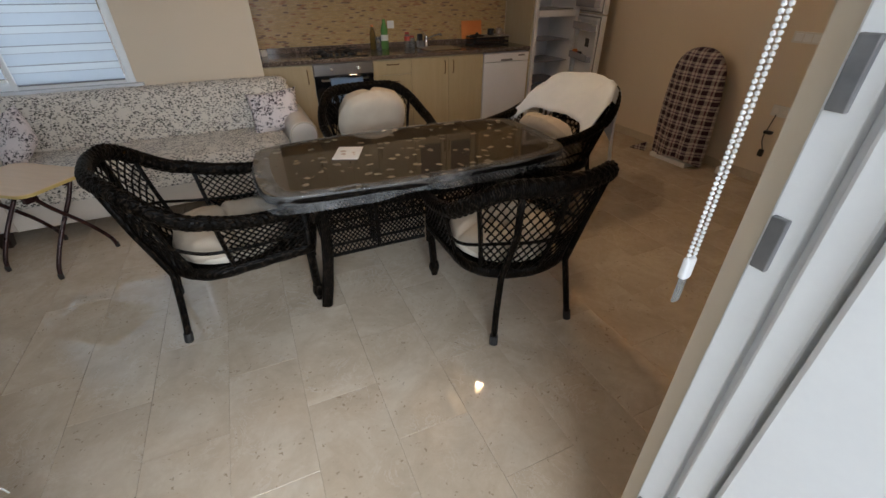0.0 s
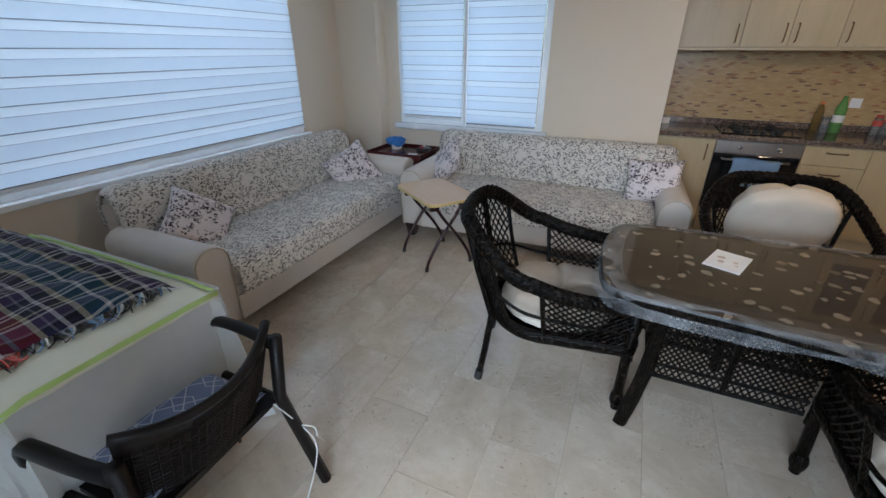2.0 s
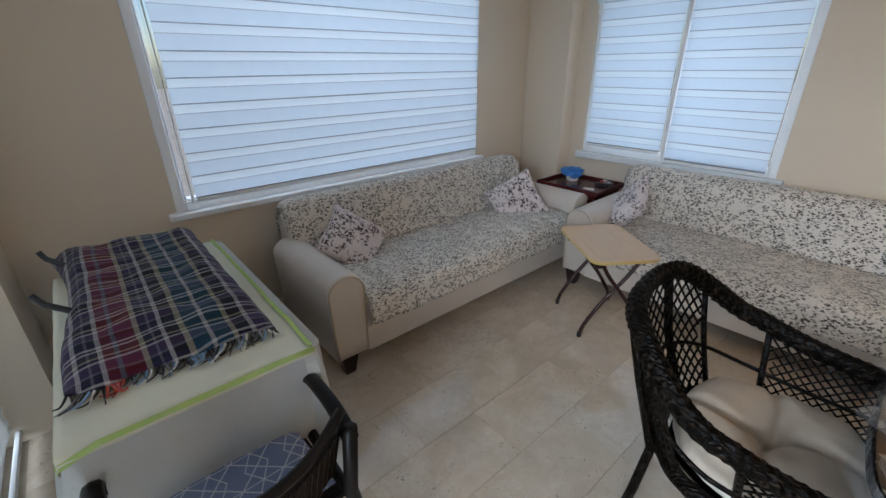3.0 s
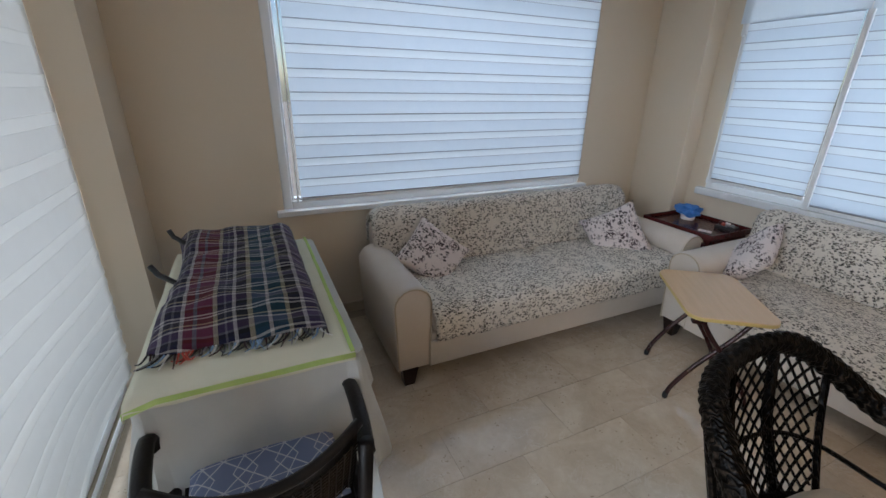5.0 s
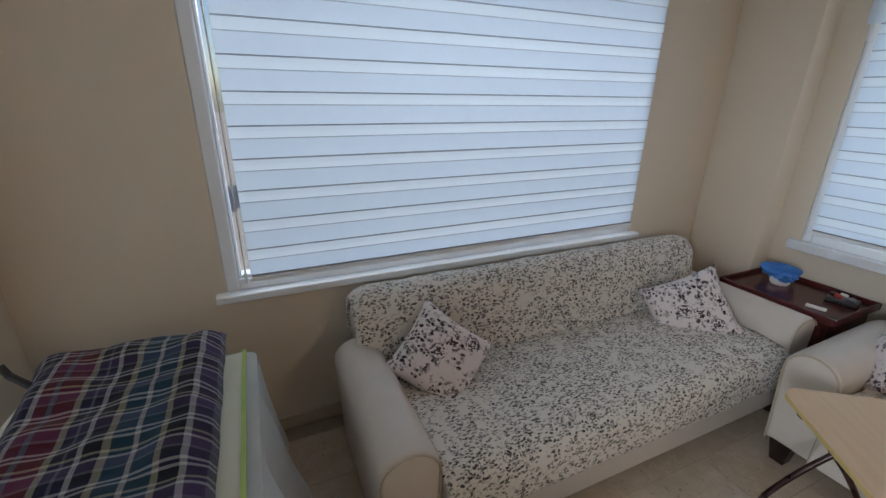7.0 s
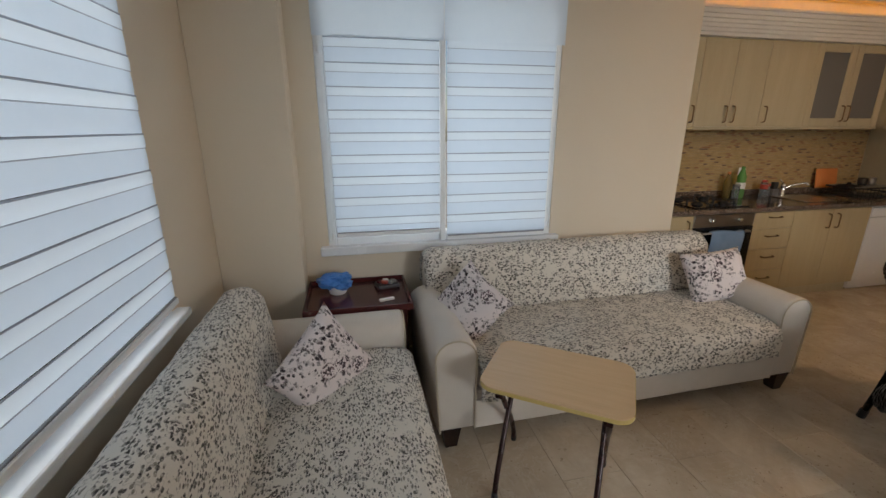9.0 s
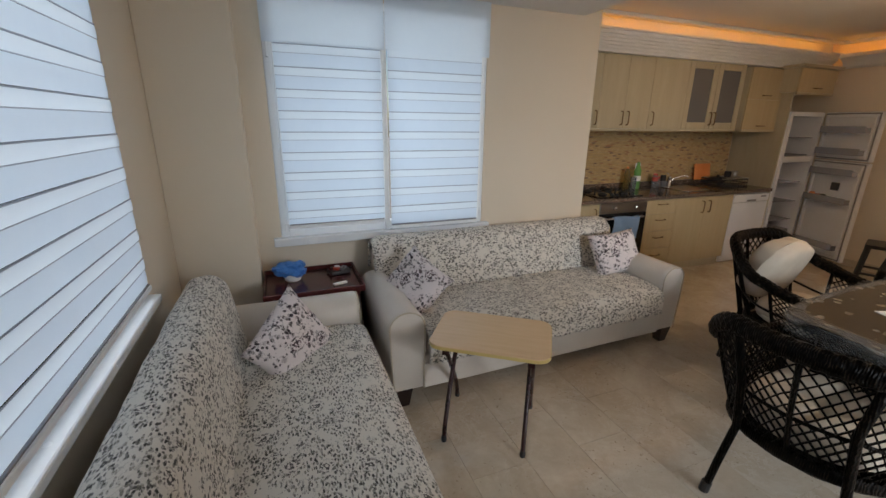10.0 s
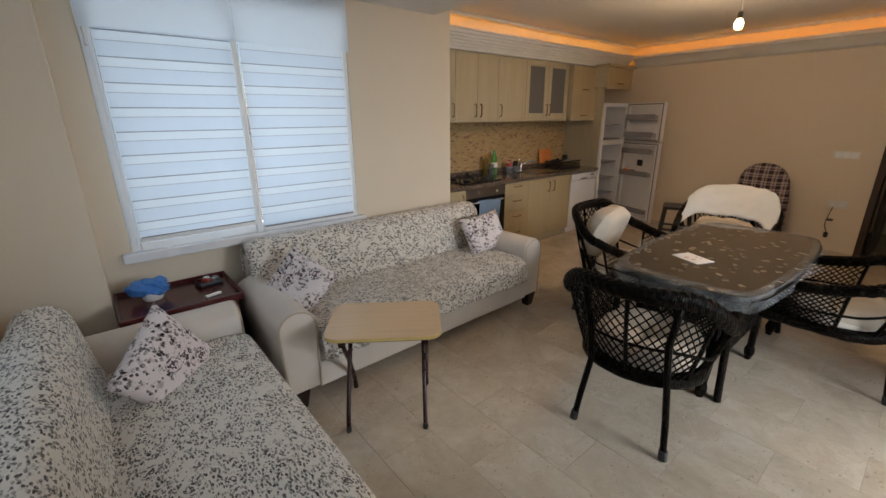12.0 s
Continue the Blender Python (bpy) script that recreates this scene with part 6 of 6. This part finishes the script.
def fridge_door(z0, z1, bins):
    """Hinged at the right edge; local +x runs from the hinge to the free edge, inner face towards -y."""
    m = pose(FX1 - 0.005, FB - 0.012, 0, 0, 0, 252)
    own = box(0, 0.645, 0.0, 0.055, z0, z1, 0.010, 3)
    d = part("fridge_door", own, "white_enamel", fr, "open white fridge door")
    d.matrix_basis = m
    inner = frame_rect(0.03, 0.615, z0 + 0.03, z1 - 0.03, 0.03, -0.03, 0.0, "y")
    part("door_liner", inner, "white_enamel", d)
    part("gasket", frame_rect(0.012, 0.633, z0 + 0.012, z1 - 0.012, 0.014, -0.012, 0.0, "y"), "grey", d)
    for z in bins:
        b_ = box(0.06, 0.585, -0.092, -0.085, z, z + 0.075, 0.002)
        box(0.06, 0.585, -0.085, -0.002, z, z + 0.006, bm=b_)
        box(0.06, 0.066, -0.085, -0.002, z, z + 0.06, bm=b_)
        box(0.579, 0.585, -0.085, -0.002, z, z + 0.06, bm=b_)
        part("door_bin", b_, "shelf_glass", d, "grey clear door shelf")
    return d


FM = fridge_door(1.245, 1.78, (1.31, 1.55)).matrix_basis.copy()
low = fridge_door(0.09, 1.235, (0.22, 0.76, 1.08))
part("label_panel", box(0.30, 0.40, -0.006, -0.002, 0.90, 0.99), "black", low, "black label")
for z_, x_, mt, hh, nm, lb in ((0.767, 0.13, "orange", 0.085, "jar", "orange jar in the fridge door"), (0.767, 0.21, "red", 0.07, "jar", "red jar in the fridge door"), (0.767, 0.27, "black", 0.075, "jar", "dark jar in the fridge door"), (1.317, 0.42, "black", 0.045, "small_box", "small black box in the freezer door")):
    j = part(nm, moved(lathe([(0.03, 0), (0.032, 0.01), (0.032, hh * 0.8), (0.024, hh)], 14), FM @ pose(x_, -0.045, z_)), mt, None, "", True)
    tagged(j, lb, "jar")

# things on the worktop


def bottle(x, y, prof, mat_, cap, label, band=None):
    b_ = empty("bottle", pose(x, y, CT), label, "bottle", "bottles on the worktop")
    part("bottle_body", lathe(prof, 18), mat_, b_, smooth=True)
    r, z = prof[-1]
    part("cap", lathe([(r + 0.003, z - 0.004), (r + 0.003, z + 0.016), (r, z + 0.018)], 12), cap, b_)
    if band:
        part("paper_label", lathe([(prof[2][0] + 0.0008, band[1]), (prof[2][0] + 0.0008, band[2])], 18), band[0], b_)
    return b_


bottle(4.489, 0.75, [(0.030, 0), (0.040, 0.006), (0.041, 0.12), (0.036, 0.17), (0.040, 0.20), (0.018, 0.27), (0.014, 0.285)], "green_glass", "green_glass", "green plastic soda bottle, part full", ("paper", 0.09, 0.15))
bottle(4.355, 0.77, [(0.028, 0), (0.034, 0.005), (0.034, 0.14), (0.030, 0.18), (0.014, 0.22), (0.013, 0.235)], "oil", "orange", "clear bottle of yellow cooking oil")
bottle(4.402, 0.71, [(0.026, 0), (0.031, 0.005), (0.031, 0.09), (0.029, 0.12)], "clear_plastic", "clear_plastic", "clear empty jar beside the bottles")
bottle(4.753, 0.73, [(0.028, 0), (0.033, 0.005), (0.033, 0.10), (0.026, 0.14), (0.022, 0.15)], "clear_plastic", "red", "clear detergent bottle with red cap", ("red", 0.08, 0.125))
bottle(4.820, 0.75, [(0.024, 0), (0.028, 0.005), (0.028, 0.09), (0.022, 0.11)], "clear_plastic", "red", "small clear bottle with red cap")
sp = empty("sponge_holder", pose(4.928, 0.77, CT), "dark sponge holder with a blue sponge", "sponge holder")
part("cup", box(-0.04, 0.04, -0.03, 0.03, 0, 0.07, 0.008), "grey", sp)
part("sponge", box(-0.03, 0.03, -0.02, 0.02, 0.05, 0.14, 0.008), "black", sp)
wo = tagged(part("wall_socket", box(4.567, 4.649, BACK - 0.012, BACK - 0.001, 1.10, 1.18, 0.005), "pvc"), "white socket on the mosaic backsplash", "wall socket")

rk2 = empty("dish_rack", pose(5.734, 0.58, CT), "black dish rack holding a tray, pan and board", "dish rack")
bm = box(-0.22, 0.22, -0.15, 0.15, 0.0, 0.012, 0.004)
for z in (0.05, 0.095):
    tube([(x, y, z) for x, y in rounded_rect(0.22, 0.15, 0.03, 3)], 0.007, 6, bm, closed=True)
for k in range(9):
    x = -0.2 + k * 0.05
    tube([(x, -0.15, 0.01), (x, -0.15, 0.095)], 0.003, 5, bm)
    tube([(x, 0.15, 0.01), (x, 0.15, 0.095)], 0.003, 5, bm)
part("basket", bm, "black", rk2)
part("drip_tray", box(-0.20, 0.26, -0.13, 0.13, 0.100, 0.108, 0.003), "steel", rk2)
part("knob_end", tube([(-0.26, -0.12, 0.05), (-0.22, -0.12, 0.06)], 0.028, 10), "black", rk2)
cb = tagged(part("cutting_board", moved(box(-0.14, 0.14, -0.007, 0.007, 0, 0.20, 0.006, 2), pose(5.641, 0.81, CT + 0.055, -8, 0, 0)), "orange"), "orange plastic cutting board leaning on the backsplash", "cutting board")
for x_, mt, lb in ((5.775, "black", "black mug on the dish rack"), (5.889, "steel", "steel cup on the dish rack")):
    mg = empty("mug", pose(x_, 0.58, CT + 0.108), lb, "mug")
    part("mug_body", lathe([(0.032, 0), (0.036, 0.005), (0.038, 0.07), (0.033, 0.072)], 16), mt, mg, smooth=True)
    part("mug_handle", tube(smooth_path([(0.036, 0, 0.058), (0.06, 0, 0.05), (0.06, 0, 0.025), (0.036, 0, 0.016)], 3), 0.005, 6), mt, mg, smooth=True)
tagged(part("pan_lid", moved(lathe([(0.10, 0), (0.102, 0.004), (0.08, 0.018), (0.02, 0.026), (0.012, 0.045)], 20), pose(5.579, 0.56, CT + 0.10)), "black", None, "", True), "black pan lid on the dish rack", "pan lid")
tagged(part("soap_tray", box(3.14, 3.20, 0.70, 0.77, CT + 0.001, CT + 0.06, 0.006), "paper"), "small white carton on the worktop", "carton")

# ---- east wall ----
cf = empty("covered_heater", pose(6.74, -1.59, 0), "standing heater hidden under a brown checked cloth", "heater")
part("heater_base", box(-0.10, 0.10, -0.21, 0.21, 0.0, 0.05, 0.012), "white_enamel", cf, "white base")
part("heater_body", box(-0.05, 0.05, -0.19, 0.19, 0.05, 0.94, 0.04, 3), "white_enamel", cf)


def cover_at(u, v):
    """A hanging cloth closed round the heater, u round it, v from the hem up."""
    a = 2 * math.pi * u
    if v < 0.72:
        f = v / 0.72
        rx, ry, z = 0.135 - 0.035 * f, 0.245 + 0.03 * math.sin(f * 2.6), 0.05 + 0.74 * f
    else:
        f = (v - 0.72) / 0.28
        c = math.cos(f * math.pi / 2)
        rx, ry, z = 0.10 * max(c, 0.02) ** 0.7, 0.26 * max(c, 0.02) ** 0.8, 0.79 + 0.26 * math.sin(f * math.pi / 2)
    fold = 1 + (0.07 * math.sin(a * 7 + 2 * v) + 0.05 * math.sin(a * 11 + 5)) * (1 - v * 0.8)
    hem = 0.03 * math.sin(a * 2 + 1) * (1 - v)
    return Vector((rx * fold * math.cos(a), ry * fold * math.sin(a) - 0.03 * (1 - v), z + hem))


part("checked_cloth", sheet(cover_at, 60, 34, closed=True), "plaid_check", cf, "brown and white checked cloth", True)
part("cloth_corner", sheet(lambda u, v: Vector((-0.10 - 0.06 * u, 0.27 + 0.16 * u, 0.03 + 0.09 * (1 - u) * v + 0.01 * v)), 8, 6, 0.004), "plaid_check", cf)
sp2 = tagged(part("small_jar", moved(lathe([(0.035, 0), (0.04, 0.01), (0.04, 0.05), (0.03, 0.06)], 14), pose(6.86, -2.02, 0)), "paper", None, "", True), "small white pot on the floor by the wall", "pot")
sw = empty("switch_plate", pose(EAST, -2.24, 1.17), "white row of light switches on the wall", "light switch")
part("plate", box(-0.008, 0, -0.11, 0.11, -0.04, 0.04, 0.003), "cornice", sw)
for k in range(3):
    part("rocker", box(-0.012, -0.008, -0.095 + k * 0.065, -0.038 + k * 0.065, -0.028, 0.028, 0.002), "pvc", sw)
sk2 = empty("double_socket", pose(EAST, -2.28, 0.62), "white double wall socket with cables plugged in", "wall socket")
part("plate", box(-0.01, 0, -0.085, 0.085, -0.045, 0.045, 0.004), "cornice", sk2)
for y in (-0.035, 0.045):
    part("socket_well", moved(lathe([(0.024, 0), (0.024, 0.004)], 14), pose(-0.011, y, 0, 0, -90, 0)), "paper", sk2)
pl = empty("charger", pose(EAST, -2.25, 0.26), "black charger hanging from the socket by its cable", "charger")
part("plug", moved(box(-0.03, -0.005, -0.02, 0.02, -0.03, 0.03, 0.006), pose(0, 0, 0)), "black", pl)
part("cable", tube(smooth_path([(-0.012, 0.0, 0.03), (-0.02, 0.03, 0.12), (-0.015, 0.02, 0.22), (-0.02, 0.0, 0.33)], 5), 0.004, 6), "black", pl)
part("adapter", box(-0.05, -0.005, -0.03, 0.03, 0.17, 0.195, 0.005), "black", pl)

# ---- mosaic backsplash ----
bs = structure("backsplash", box(3.105, 6.150, BACK - 0.004, BACK - 0.0005, CT + 0.056, UZ0 - 0.001), "grout", "mosaic backsplash of small ochre and brown tiles", "backsplash")
verts, faces = [], []
random.seed(3)
PW, PH, GAP = 0.0465, 0.0135, 0.0025
r_, z = 0, CT + 0.058
while z + PH < UZ0:
    x = 3.107 - (0.5 * PW if r_ % 2 else 0)
    while x < 6.145:
        a, b = max(x, 3.106), min(x + PW, 6.147)
        if b - a > 0.006:
            y0 = BACK - 0.0072 - random.uniform(0, 0.0008)
            i = len(verts)
            verts += [(a, BACK - 0.004, z), (b, BACK - 0.004, z), (b, BACK - 0.004, z + PH), (a, BACK - 0.004, z + PH),
                      (a + 0.0008, y0, z + 0.0008), (b - 0.0008, y0, z + 0.0008), (b - 0.0008, y0, z + PH - 0.0008), (a + 0.0008, y0, z + PH - 0.0008)]
            faces += [(i + 4, i + 5, i + 6, i + 7), (i, i + 1, i + 5, i + 4), (i + 1, i + 2, i + 6, i + 5), (i + 2, i + 3, i + 7, i + 6), (i + 3, i, i + 4, i + 7)]
        x += PW + GAP
    z += PH + GAP
    r_ += 1
me = bpy.data.meshes.new("mosaic_tiles")
me.from_pydata(verts, [], faces)
me.materials.append(M["mosaic"])
mo = new("mosaic_tiles", me)
mo.parent = bs
tagged(mo, "", "", "", "stuff")

# ---- floor tiles ----
floor_ob = bpy.data.objects["floor"]
TW, TL = 0.3065, 0.610


def tile_mesh(w, l):
    own = box(0.0004, w - 0.0004, 0.0004, l - 0.0004, -0.010, 0.0, 0.0007, 1)
    me_ = bpy.data.meshes.new("tile")
    own.to_mesh(me_)
    own.free()
    me_.materials.append(M["marble"])
    return me_


meshes = {}
col = -9
while True:
    x0 = 2.867 + col * TW
    if x0 > EAST + 0.19:
        break
    a, b = max(x0, 0.0), min(x0 + TW, EAST + 0.19)
    if b - a > 0.02:
        y = -2.765 - 6 * TL + (TL / 2 if col % 2 == 0 else 0)
        while y < BACK:
            c0, c1 = max(y, SOUTH - 0.15), min(y + TL, BACK)
            if c1 - c0 > 0.02:
                key = (round(b - a, 3), round(c1 - c0, 3))
                if key not in meshes:
                    meshes[key] = tile_mesh(*key)
                ob = new("tile", meshes[key])
                ob.location = (a, c0, 0.0)
                ob.parent = floor_ob
            y += TL
    col += 1
